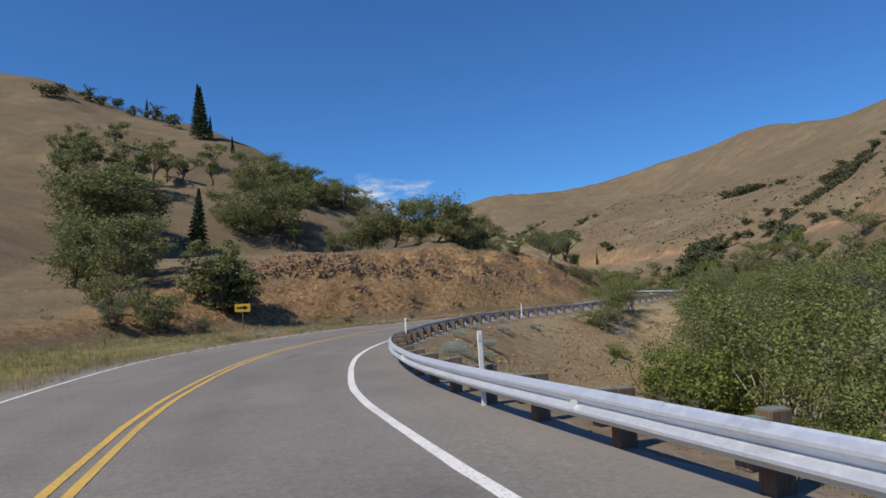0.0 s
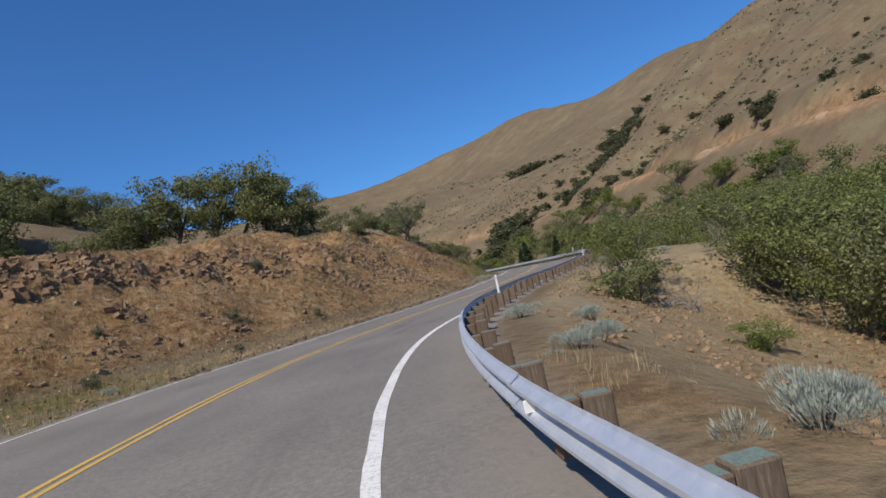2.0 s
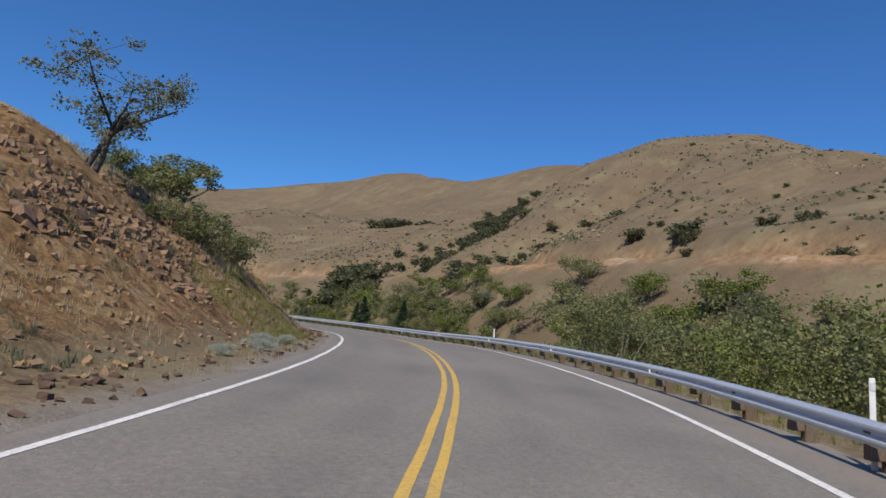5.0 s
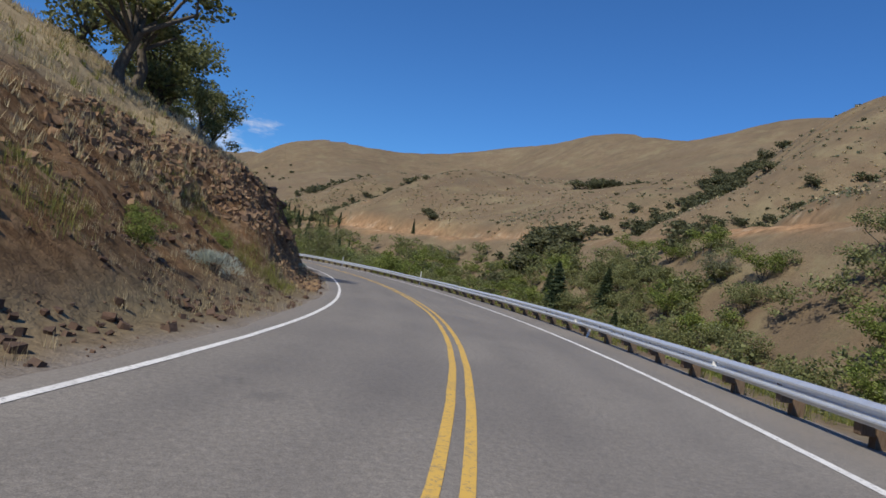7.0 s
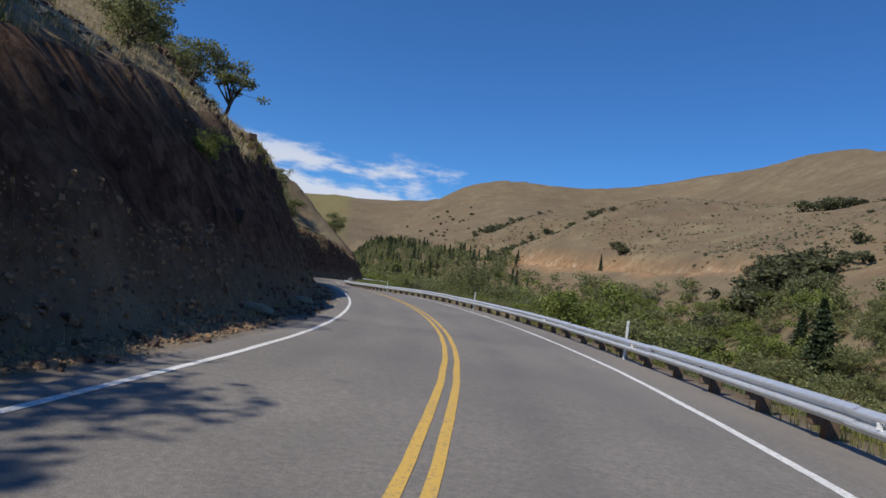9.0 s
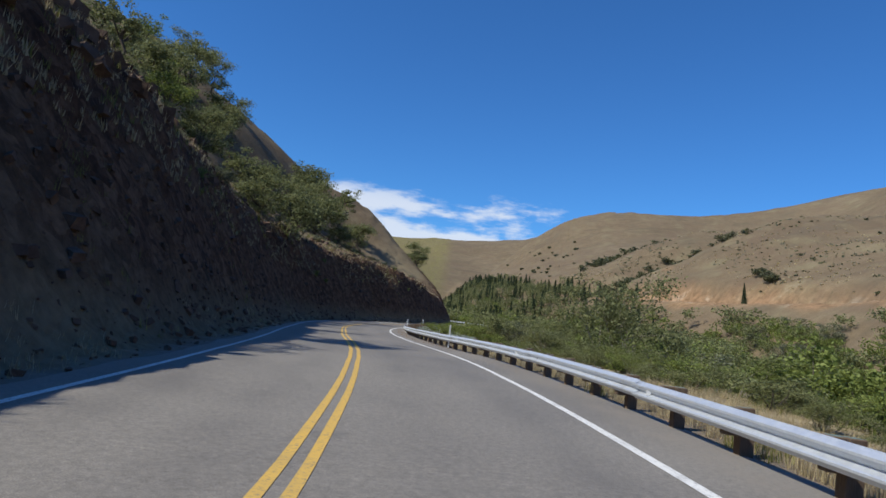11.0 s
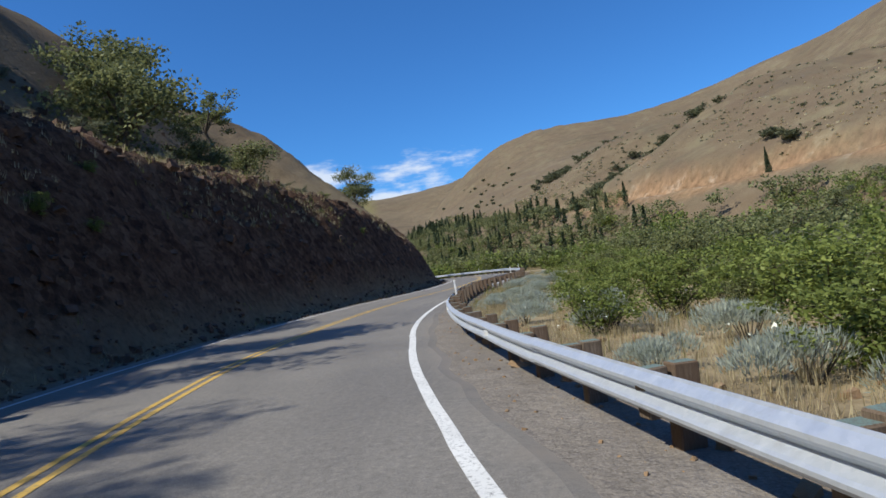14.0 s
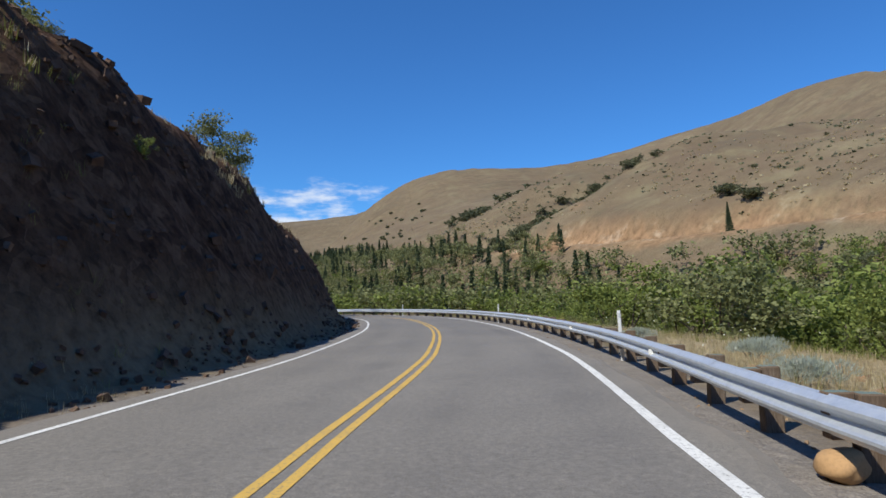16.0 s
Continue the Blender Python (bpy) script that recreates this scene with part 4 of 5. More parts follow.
def feathery(seed, height, width, count, leaf_mat):
    """Stems and a soft mound of fine upright shoots."""
    rng = np.random.default_rng(seed)
    limbs = []
    for k in range(9):
        a, o = rng.uniform(0, 6.28), rng.uniform(0.2, 0.8) * width * 0.4
        limbs.append(([(0, 0, -0.1), (math.cos(a) * o * 0.5, math.sin(a) * o * 0.5, height * 0.25), (math.cos(a) * o, math.sin(a) * o, height * 0.6)], [0.016, 0.010, 0.004]))
    lobes = rng.normal(size=(11, 3)) * np.array([0.24, 0.24, 0.10]) * width
    lobes[:, 2] = np.abs(lobes[:, 2]) + height * 0.40 - 0.35 * np.hypot(lobes[:, 0], lobes[:, 1])
    pick = rng.integers(0, 11, count)
    way = rng.normal(size=(count, 3))
    way /= np.linalg.norm(way, axis=1)[:, None]
    way[:, 2] = np.abs(way[:, 2]) * 0.9 - 0.1
    p = lobes[pick] + way * (rng.uniform(0.35, 1.0, count) ** 0.5 * 0.25 * width)[:, None]
    p[:, 2] = np.maximum(p[:, 2], 0.03)
    up = way * 0.7 + np.array([0, 0, 0.9]) + rng.normal(size=(count, 3)) * 0.25
    up /= np.linalg.norm(up, axis=1)[:, None]
    side = np.cross(up, rng.normal(size=(count, 3)))
    side /= np.linalg.norm(side, axis=1)[:, None]
    ln, wd = rng.uniform(0.05, 0.12, count)[:, None], rng.uniform(0.004, 0.009, count)[:, None]
    v = np.stack([p - side * wd * 0.6, p + up * ln * 0.5 - side * wd, p + up * ln, p + up * ln * 0.5 + side * wd], 1)
    tv, tf = tubes(limbs)
    return mesh_of("trunk", tv, tf, M_BARK, True), mesh_of("crown", v.reshape(-1, 3), np.arange(4 * count).reshape(count, 4), leaf_mat)


SAGE = [stock("sagebrush", feathery(40 + k, 0.8, 1.2, 3200, M_SAGE), "pale grey-green sagebrush on dry ground", "shrub", "sagebrush by the road") for k in range(2)]
SCRUB = [stock("hill_shrub", broadleaf(20 + k, 3.0, 3.4, 520, 0.30, M_BRUSH, 0.05, 30, 2, 1.3, skirt=6), "dark green shrub on a dry hillside", "shrub", "shrubs on the far hillside") for k in range(2)]

rng = random.Random(11)


def grove(kinds, rows, nominal, spread=1.0, skew=0.15):
    for k, (x, y, h) in enumerate(rows):
        f = h / nominal
        set_out(kinds[k % len(kinds)], x, y, (f * spread * rng.uniform(1 - skew, 1 + skew), f), rng.uniform(0, 6.28), rng=rng)


# oaks on the open hillside
grove(OAKS, [(-21, 23, 5.0), (-23, 29, 5.4), (-26, 29, 5.5), (-24, 34, 5.4), (-43, 68, 10.6), (-44, 65, 9.5), (-42, 73, 8.2), (-52, 85, 7.4), (-24, 90, 9.3), (-28, 88, 8.0), (-33, 90, 6.2),
             (-22, 93, 7.2), (-40, 145, 9.5), (-39, 156, 7.3), (-31, 148, 6.9), (-27, 149, 6.7), (-23, 149, 7.3), (-19, 151, 7.7), (-15, 158, 6.8), (-46, 150, 7.9), (-35, 151, 7), (-43, 138, 7.5),
             (-39, 70, 8.5), (-47, 72, 9), (-26, 26, 4.6), (-29, 33, 5.4), (-36, 148, 8), (-25, 154, 7), (-30, 155, 7.5), (-36, 140, 8), (-32, 142, 7.5), (-27, 143, 7)], 6, 1.1)
grove(OAKS_LOOSE, [(-51, 93, 10.5), (-61, 95, 8.5), (-61, 90, 8.0), (-54, 149, 8.6), (-45, 102, 7.0), (-49, 104, 6.0), (-68, 147, 8.5), (-81, 149, 8.6), (-73, 115, 7.7), (-69, 102, 7.0), (-57, 98, 8), (-50, 100, 7),
                   (-64, 99, 7.5), (-20, 88, 4.5), (-40, 104, 6)], 6)
# the clump on the knoll
grove(OAKS, [(-7, 67, 5.6), (-1.5, 67.5, 7.2), (5.2, 68, 7.4), (9.5, 66.5, 6), (2, 72, 7), (-4, 71, 6.5), (7.4, 70.5, 6.4), (11.5, 67.5, 4.6), (-4, 67, 5.6), (2, 67, 6.2), (7.5, 67, 6), (-9.5, 68, 4.2)], 6, 0.9)
grove(SHRUBS[:1], [(12.8, 63.5, 2.6), (15.8, 66, 2.4), (24.5, 66.5, 2.3), (26.8, 69, 2.2)], 2.5)
set_out(LONE, 20.4, 66.8, 1.0, 0.6)
# bushes on the verge
grove([SHRUBS[0], SHRUBS[2]], [(-15, 15, 3.6), (-16.5, 13, 2.2), (-19, 17, 2.8), (-12.5, 17.5, 1.3)], 2.5, 0.95)
grove(SAPLINGS, [(-13, 22, 5.2), (-14.2, 22.8, 4.8), (-11.9, 22.9, 4.4)], 3.6, 1.15)
grove(FIRS, [(-33, 75, 9.9), (110.5, 373, 8)], 10, 0.9)
grove(FIRS, [(101, 195, 13), (104, 181, 9), (93.6, 160, 7), (106.7, 212, 8)], 10, 1.55)
grove(FIRS, [(-67, 174, 17.5), (-65.4, 174.4, 17), (-63, 174, 8), (-54, 167, 5.5), (-104, 224, 8)], 10, 0.75)
grove(SCRUB, [(-88, 208, 4.9), (-100, 222, 5), (-124, 244, 4.6), (-133, 236, 5), (-137, 222, 5.4), (-128, 238, 4), (-112, 230, 4), (-82, 200, 3), (-140, 218, 5)], 3)
# trees over the long cut
grove(OAKS_LOOSE + OAKS, [(30.0, 95.5, 6.6), (29.8, 99.0, 6), (26, 104, 6), (29.5, 107.5, 5), (28.5, 113.7, 4.4), (28.5, 120, 4), (26.5, 126, 4.6), (26.5, 132, 3.8),
                          (22, 141, 4.6), (22.5, 150, 4.2), (3.4, 194.4, 5.6), (0, 206, 5.5), (5.8, 207.6, 6), (-2.6, 249, 8.5), (-9, 226, 6)], 6, 1.05)
grove(OAKS + OAKS_LOOSE, [(-35, 256, 8), (-20, 240, 6), (-12, 232, 6), (6.5, 211, 5.4), (-1.2, 246.4, 8.5), (4.7, 247.3, 5), (0.2, 243.7, 8), (4, 262, 6), (11, 176, 4),
                          (25.0, 151.5, 5.2), (13.4, 197.6, 4.6), (29.6, 109.3, 5.2), (9, 184, 5.5), (-3, 268, 8), (-14, 215, 6), (16.5, 160, 4.4), (11.5, 287, 5.2), (10, 293, 4.2), (13, 168, 4)], 6, 1.05)
grove(OAKS[:1], [(14.2, 203.4, 7.4)], 6, 0.72, 0.03)
grove(OAKS[2:], [(32.6, 101.0, 2.6), (33.0, 105.0, 3.2)], 6, 0.95)
grove([OAKS[1], OAK_FRESH, OAKS[0]], [ (4.1, 199.5, 5.2), (13.4, 179.5, 3.8), (3.8, 237, 8.5), (-8, 204, 6.5), (-22, 222, 6), (-5, 192, 6.5), (-16, 226, 7)], 6, 1.1)

# low dark scrub and rocks between them
for k in range(120):
    _x, _y, _ = at_arc(arc_of(rng.uniform(11.6, 18.2)), -rng.uniform(9.5, 30))[0]
    _h = rng.uniform(0.4, 1.3)
    set_out((SHRUBS[0], SHRUBS[2], SHRUBS[2])[k % 3], _x, _y, (_h / 2.5 * rng.uniform(1.0, 1.5), _h / 2.5), rng.uniform(0, 6.28), 0.1, 0.2, rng)

# right-hand bank and the near valley
bank_row = [(20, 27.5, 1), (17.5, 25.8, 1), (26, 27, 3.6), (25.6, 24, 4.2), (23.4, 19.6, 4.6), (21.4, 15, 5.0), (28, 23, 5), (30, 27.5, 4.4), (29, 31, 3.2), (25, 15.5, 5.6), (27.5, 19, 5.8), (31, 22, 6), (22, 10, 5.6), (24, 9, 7), (28, 13, 7.2), (17.5, 8.6, 4.8),
             (19, 2, 6.5), (23, 1, 7), (27, 5, 7), (16, -6, 6), (20, -8, 6.5), (25, -4, 7), (14, -14, 5), (19, -16, 6), (32, 30, 5), (33, 26, 6)]
# the thicket's top stays level with the road
grove(BANK, [(x, y, max(1.6, (0.95 + 0.07 * max(y, 0) - float(height(x, y)[0])) * rng.uniform(0.72, 1.06))) for x, y, _ in bank_row], 6.5, 1.08, 0.25)
for k, (x, y, top) in enumerate([(36, 33, 2.4), (39, 38, 2.6), (44, 46, 3.0), (47, 51, 3.6), (50, 47, 4.4), (54, 55, 4.4), (53, 63, 4.6), (42, 35, 2.9), (58, 60, 5), (60, 70, 5), (56, 50, 4.6), (46, 64, 4.6), (50, 69, 4.2), (49, 58, 3.6),
                                 (45, 41, 3.6), (62, 78, 4.4), (66, 66, 5), (63, 56, 5), (60, 44, 3.2), (52, 40, 3.2), (70, 80, 4.6)]):
    grove(BANK[k % 3:k % 3 + 1], [(x, y, max(2.5, top - float(height(x, y)[0])))], 6.5, 0.95)
grove(BANK[:1], [(49.2, 188.4, 9.6), (52.5, 190, 7.0)], 6.5, 0.84, 0.04)
grove(BANK, [(48.5, 177, 2.4), (49, 181, 3.0), (43.5, 183, 2.2), (47, 190, 3.2), (52, 172, 3.6)], 6.5, 1.9)
grove(SHRUBS, [(16.2, 22.7, 2.2), (15.2, 15.8, 1.1), (10.6, -6, 1.6), (12, -12, 2.2), (11, -17, 2.4), (14, 3, 1.6), (9.7, -20, 1.8), (36, 41, 1.4), (41, 192, 2.6), (39, 200, 2.4), (38, 206, 2.2),
               (40, 213, 2.6), (37.5, 220, 2.4), (41, 226, 2.8), (43, 233, 3), (38, 238, 2.2), (42, 246, 3.0), (45, 219, 3.4), (48, 209, 3.4), (46, 200, 3.2), (44, 240, 3.4)], 2.5, 1.15)
grove(SHRUBS[1:2], [(16.6, 5.4, 3.9), (15, 6.6, 3.4), (18.4, 6.2, 3.4), (17.4, 8, 3.2)], 2.5, 1.1)
# leafy weeds close behind the rail
grove(SHRUBS[1:2], [(32.9, 197.4, .8), (31.4, 203.5, .9), (33.5, 206, 1.1), (31.8, 208.4, .8), (34.4, 201, 1.2), (33.2, 212, .9), (35.2, 215, 1.2), (32.4, 217.5, .8), (36, 209, 1.3), (34.2, 222, 1.0), (36.6, 195, 1.2), (35, 190.5, .9), (37.5, 186, 1.2), (33.6, 228, .9), (36.4, 233, 1.2), (35.4, 205.5, 1.2), (37.2, 203, 1.4), (37.8, 213, 1.4), (34.6, 218.6, 1.0)], 1.75, 1.25)


def thicket(n, t0, t1, d0, d1, lo, hi):
    """Leafy shrubs crowded between the grass strip and the valley trees."""
    for k in range(n):
        s0, d = rng.uniform(arc_of(t0), arc_of(t1)), rng.uniform(d0, d1)
        x, y, _ = at_arc(s0, d)[0]
        h = rng.uniform(lo, hi) * (0.75 + 0.5 * (d - d0) / (d1 - d0))
        kind, full = ((BANK[1], 6.5), (SHRUBS[1], 2.5), (SHRUBS[0], 2.5), (BANK[0], 6.5))[k % 4]
        set_out(kind, x, y, (h / full * rng.uniform(1.1, 1.5), h / full), rng.uniform(0, 6.28), 0.15, rng=rng)


thicket(50, 12.0, 14.2, 10.0, 24, 0.9, 1.7)
thicket(60, 14.2, 18.6, 10.5, 26, 1.0, 2.0)
thicket(26, 10.6, 12.2, 8.0, 18, 0.9, 1.6)
thicket(44, 6.4, 10.6, 7.2, 15, 0.7, 1.4)

# the valley floor: a mixed wood that thins towards the far bench
def valley_wood(n, xr, yr, sizes, gap, kinds, lo, hi):
    done = []
    tries = 0
    while len(done) < n and tries < n * 40:
        tries += 1
        x, y = rng.uniform(*xr), rng.uniform(*yr)
        _, d, t, _ = near_road(np.array([x]), np.array([y]))
        _, r, _ = bench_of(np.array([x]), np.array([y]))
        if d[0] < lo or r[0] > hi or any((x - a) ** 2 + (y - b) ** 2 < gap * gap for a, b in done):
            continue
        done.append((x, y))
        h = rng.uniform(*sizes)
        k = kinds[int((value_noise(np.array([x / 22.0]), np.array([y / 22.0]), 4)[0] + 1) * 0.5 * len(kinds) * 0.999 + rng.uniform(-0.45, 0.45)) % len(kinds)]
        set_out(k, x, y, (h / 6 * rng.uniform(0.95, 1.3), h / 6), rng.uniform(0, 6.28), 0.3, rng=rng)


valley_wood(86, (30, 130), (-40, 110), (4.5, 7.5), 4.2, VALLEY, 24, -20)
valley_wood(86, (52, 145), (80, 200), (4.5, 7.0), 4.2, VALLEY, 17, -17)
valley_wood(42, (36, 70), (180, 250), (2.4, 3.8), 3.0, [VALLEY[1], VALLEY[1], VALLEY[0]], 11.5, -22)
valley_wood(84, (52, 140), (180, 330), (4.2, 6.6), 4.4, [VALLEY[0], VALLEY[1], VALLEY[1], VALLEY[2], VALLEY[3]], 27, -24)

grove([VALLEY[1], VALLEY[0], VALLEY[1], VALLEY[3]], [(55, 238, 7.5), (60, 246, 8.5), (66, 252, 9.5), (58, 257, 9), (64, 264, 10), (72, 270, 11), (70, 257, 10.5), (76, 280, 12), (62, 275, 11), (46, 262, 7), (52, 272, 9), (50, 251, 6.6), (54, 284, 10), (66, 288, 12),
      (64, 238, 9.5), (72, 244, 10.5), (60, 228, 8), (68, 230, 9.5), (47, 283, 8), (84, 266, 11), (80, 290, 12)], 6, 1.15)

# woods farther up the valley, as one mass each
def crown_mass(name, places, kinds, sizes, label, category, keep, grow, g):
    """One mesh of thinned crowns at (x, y) places."""
    src = []
    for root, _ in kinds:
        me = [c for c in root.children if c.name.startswith("crown")][0].data
        co = np.empty(len(me.vertices) * 3)
        me.vertices.foreach_get("co", co)
        src.append(co.reshape(-1, 4, 3))
    vs = []
    for x, y in places:
        q = src[g.integers(len(src))]
        q = q[g.permutation(len(q))[:keep]]
        c = q.mean(1, keepdims=True)
        f, a = g.uniform(*sizes), g.uniform(0, 6.28)
        v = (c + (q - c) * grow) * f
        v = np.stack([v[..., 0] * math.cos(a) - v[..., 1] * math.sin(a) + x, v[..., 0] * math.sin(a) + v[..., 1] * math.cos(a) + y, v[..., 2] + height(x, y)[0] - 0.3], -1)
        vs.append(v.reshape(-1, 3))
    v = np.concatenate(vs)
    leafy = [c for c in kinds[0][0].children if c.name.startswith("crown")][0].data.materials[0]
    return tagged(new(name, mesh_of(name, v, np.arange(len(v)).reshape(-1, 4), leafy)), label, category, kind="stuff")


def far_wood(name, n, xr, yr, kinds, sizes, label, lo, hi, keep=230, grow=2.7):
    g = np.random.default_rng(len(name) + int(n))
    x, y = g.uniform(*xr, int(n * 3)), g.uniform(*yr, int(n * 3))
    _, d, _, _ = near_road(x, y)
    _, r, _ = bench_of(x, y)
    ok = np.flatnonzero((d > lo) & (r <= hi))[:int(n)]
    return crown_mass(name, zip(x[ok], y[ok]), kinds, sizes, label, "woods", keep, grow, g)


far_wood("valley_woods_oak", 420, (62, 145), (-30, 330), [VALLEY[0], VALLEY[3]], (0.6, 1.1), "dark green oak woods across the valley floor", 38, -20, 560, 1.9)
far_wood("valley_woods_willow", 230, (44, 125), (215, 345), [VALLEY[1], VALLEY[2]], (0.6, 1.0), "light green willow thickets filling the valley floor", 24, -24, 560, 1.9)
far_wood("far_woods_oak", 480, (-60, 140), (325, 640), [VALLEY[0], VALLEY[3]], (0.8, 1.25), "dark green woods filling the head of the valley", 14, -20)
far_wood("far_woods_willow", 150, (-50, 150), (325, 560), [VALLEY[1]], (0.8, 1.2), "light green thickets along the valley stream", 10, -22)
far_wood("far_woods_fir", 700, (-90, 80), (360, 820), FIRS, (0.45, 1.0), "dark fir woods on the far valley side", 22, 10, 300, 2.2)

far_wood("valley_head_woods", 1500, (-60, 80), (390, 840), [VALLEY[0], VALLEY[3]], (0.5, 1.05), "dark mixed woods on the lower slopes at the valley head", 22, 13, 140, 3.1)
far_wood("far_slope_brush", 60, (-90, 70), (540, 900), SCRUB, (0.35, 1.0), "dark scattered brush on the far hill slopes", 40, 130)

# brush in the gullies of the far hillside
def gully_brush(name, n, scatter, sizes, upto=1.0):
    """Shrubs strung along a gully, thickest at its foot."""
    knots = GULLIES[name]
    for k in range(n):
        q = rng.random() ** 1.25 * upto * (len(knots) - 1)
        (ax, ay, *_), (bx, by, *_) = knots[int(q)], knots[int(q) + 1]
        f = q - int(q)
        wide = scatter * (1.5 - q / (len(knots) - 1))
        h = rng.uniform(*sizes) * (1.1 - 0.35 * q / (len(knots) - 1))
        set_out(SCRUB[k % 2], ax + (bx - ax) * f + rng.gauss(0, wide), ay + (by - ay) * f + rng.gauss(0, wide), (h / 3 * rng.uniform(0.95, 1.5), h / 3), rng.uniform(0, 6.28), 0.3, rng=rng)


gully_brush("main", 120, 6.0, (2.6, 5.6), 0.74)
gully_brush("side", 40, 3.6, (2.2, 4.2), 0.70)
gully_brush("upper", 34, 3.5, (2.2, 4.4), 0.62)


def gully_mass(name, n, wide, sizes, label, seed, upto):
    """The low brush between the larger shrubs of a gully, as one mesh."""
    g = np.random.default_rng(seed)
    knots = np.array(GULLIES[name])[:, :2]
    q = g.uniform(0, upto, n) * (len(knots) - 1)
    i = q.astype(int)
    p = knots[i] + (knots[i + 1] - knots[i]) * (q - i)[:, None] + g.normal(size=(n, 2)) * (wide * (1.4 - q / (len(knots) - 1)))[:, None]
    crown_mass(name + "_gully_brush", p, SCRUB, sizes, label, "brush", 120, 2.0, g)


gully_mass("main", 170, 5.0, (0.6, 1.3), "dark green brush filling a dry hillside gully", 5, 0.72)
gully_mass("side", 60, 3.0, (0.5, 1.1), "dark green brush filling a dry hillside gully", 6, 0.68)
gully_mass("upper", 60, 3.0, (0.5, 1.1), "dark green brush filling a dry hillside gully", 7, 0.66)
gully_mass("head", 120, 7.0, (0.6, 1.5), "dark green brush filling a dry hillside gully", 8, 0.85)


def clump(x, y, n, spread, lo, hi):
    """A knot of shrubs on the open slope."""
    for k in range(n):
        h = rng.uniform(lo, hi)
        set_out(SCRUB[k % 2], x + rng.gauss(0, spread), y + rng.gauss(0, spread), (h / 3 * rng.uniform(1.0, 1.45), h / 3), rng.uniform(0, 6.28), 0.3, rng=rng)


clump(216, 391, 12, 6, 3.5, 6.0)
clump(233, 380, 4, 4, 2.0, 3.5)
clump(146, 143, 2, 1.0, 3.0, 3.8)
clump(157, 145, 1, 0, 1.6, 2.0)
clump(143, 129, 3, 1.5, 2.8, 4.0)
clump(139, 124, 1, 0.5, 1.8, 2.4)
clump(146, 111, 2, 0.8, 1.8, 2.6)
clump(151, 106, 1, 0, 2.0, 2.5)
clump(146, 101, 1, 0, 1.8, 2.4)
clump(124, 88, 2, 1.0, 2.0, 2.8)
clump(123, 391, 2, 1.0, 3.2, 4.0)
clump(120, 380, 2, 1.0, 2.8, 3.4)
clump(131, 470, 3, 3, 3.0, 4.5)
for k in range(34):                                   # lone low shrubs on the slope
    i = int(rng.uniform(58, 160))
    r = rng.uniform(12, 130)
    clump(BL[i, 0] + BR[i, 0] * r, BL[i, 1] + BR[i, 1] * r, 1, 0, 0.7, 1.6)

def hill_dots(name, n, a0, a1, r0, r1, lo, hi, material, label, seed, level):
    """Low tussocks and sage scattered over the far hillside, as one mesh."""
    g = np.random.default_rng(seed)
    i = g.integers(int(a0 / 4), int(a1 / 4), n)
    r = r0 + (r1 - r0) * g.uniform(0, 1, n) ** 1.3
    x, y = BL[i, 0] + BR[i, 0] * r + g.uniform(-3, 3, n), BL[i, 1] + BR[i, 1] * r + g.uniform(-3, 3, n)
    keep = fractal(x, y, 26.0, 3, seed) > level
    x, y = x[keep], y[keep]
    p = np.repeat(np.stack([x, y, height(x, y)], 1), 7, axis=0)
    h = np.repeat(g.uniform(lo, hi, len(x)), 7)
    p = p + g.normal(size=p.shape) * (h * 0.42)[:, None] * np.array([1, 1, 0.35])
    p[:, 2] += h * 0.3
    v, f = leaves(p, 1.0, g)
    v = np.repeat(p, 4, axis=0) + (v - np.repeat(p, 4, axis=0)) * np.repeat(h * 0.7, 4)[:, None]
    return tagged(new(name, mesh_of(name, v, f, material)), label, "brush", kind="stuff")


hill_dots("hill_sage", 5200, 180, 720, 14, 190, 0.35, 0.9, M_OLIVE, "low grey-green sage dotted over the dry hillside", 301, 0.05)
hill_dots("hill_tussocks", 6500, 180, 720, 12, 240, 0.3, 0.8, M_STRAW, "pale grass tussocks over the dry hillside", 302, -0.1)
hill_dots("hill_low_brush", 1500, 180, 720, 12, 160, 0.5, 1.1, M_BRUSH, "small dark shrubs dotted over the dry hillside", 303, 0.25)

# ---- roadside furniture ----
def delineator_meshes():
    bm = bmesh.new()
    box(bm, 0.078, 0.02, 1.25, pose(0, 0, 0.48), 0.008)
    rf = bmesh.new()
    box(rf, 0.066, 0.008, 0.10, pose(0, -0.0145, 1.0), 0.002)
    return bm, rf


_b, _r = delineator_meshes()
delineator = tagged(new("delineator"), "white plastic roadside delineator post behind the guard rail", "marker post", "delineators")
part("post_blade", _b, M_DEL, delineator)
part("reflector", _r, M_REFL, delineator, "small silver reflector")
_first = True
for t_mark in (0.62, 1.95, 3.64, 5.53, 7.18, 8.3, 10.06, 11.3, 12.70, 14.10, 15.45, 16.83, 18.17, 19.6):
    s0 = arc_of(t_mark)
    q = at_arc(s0, rail_d(s0) + 0.24)[0]
    a = float(np.interp(s0, ARC, np.unwrap(np.arctan2(RT[:, 1], RT[:, 0]))))
    lean = rng.uniform(-.05, .05)
    m = Matrix.Translation(q) @ Euler((rng.uniform(-.03, .03), lean, a)).to_matrix().to_4x4()
    if t_mark == 8.3:                             # one is broken off to a stub
        m = m @ Euler((0, 0.25, 0)).to_matrix().to_4x4() @ Matrix.Diagonal((1, 1, 0.38, 1))
    if _first:
        delineator.matrix_basis, _first = m, False
    else:
        copy_thing(delineator, m)


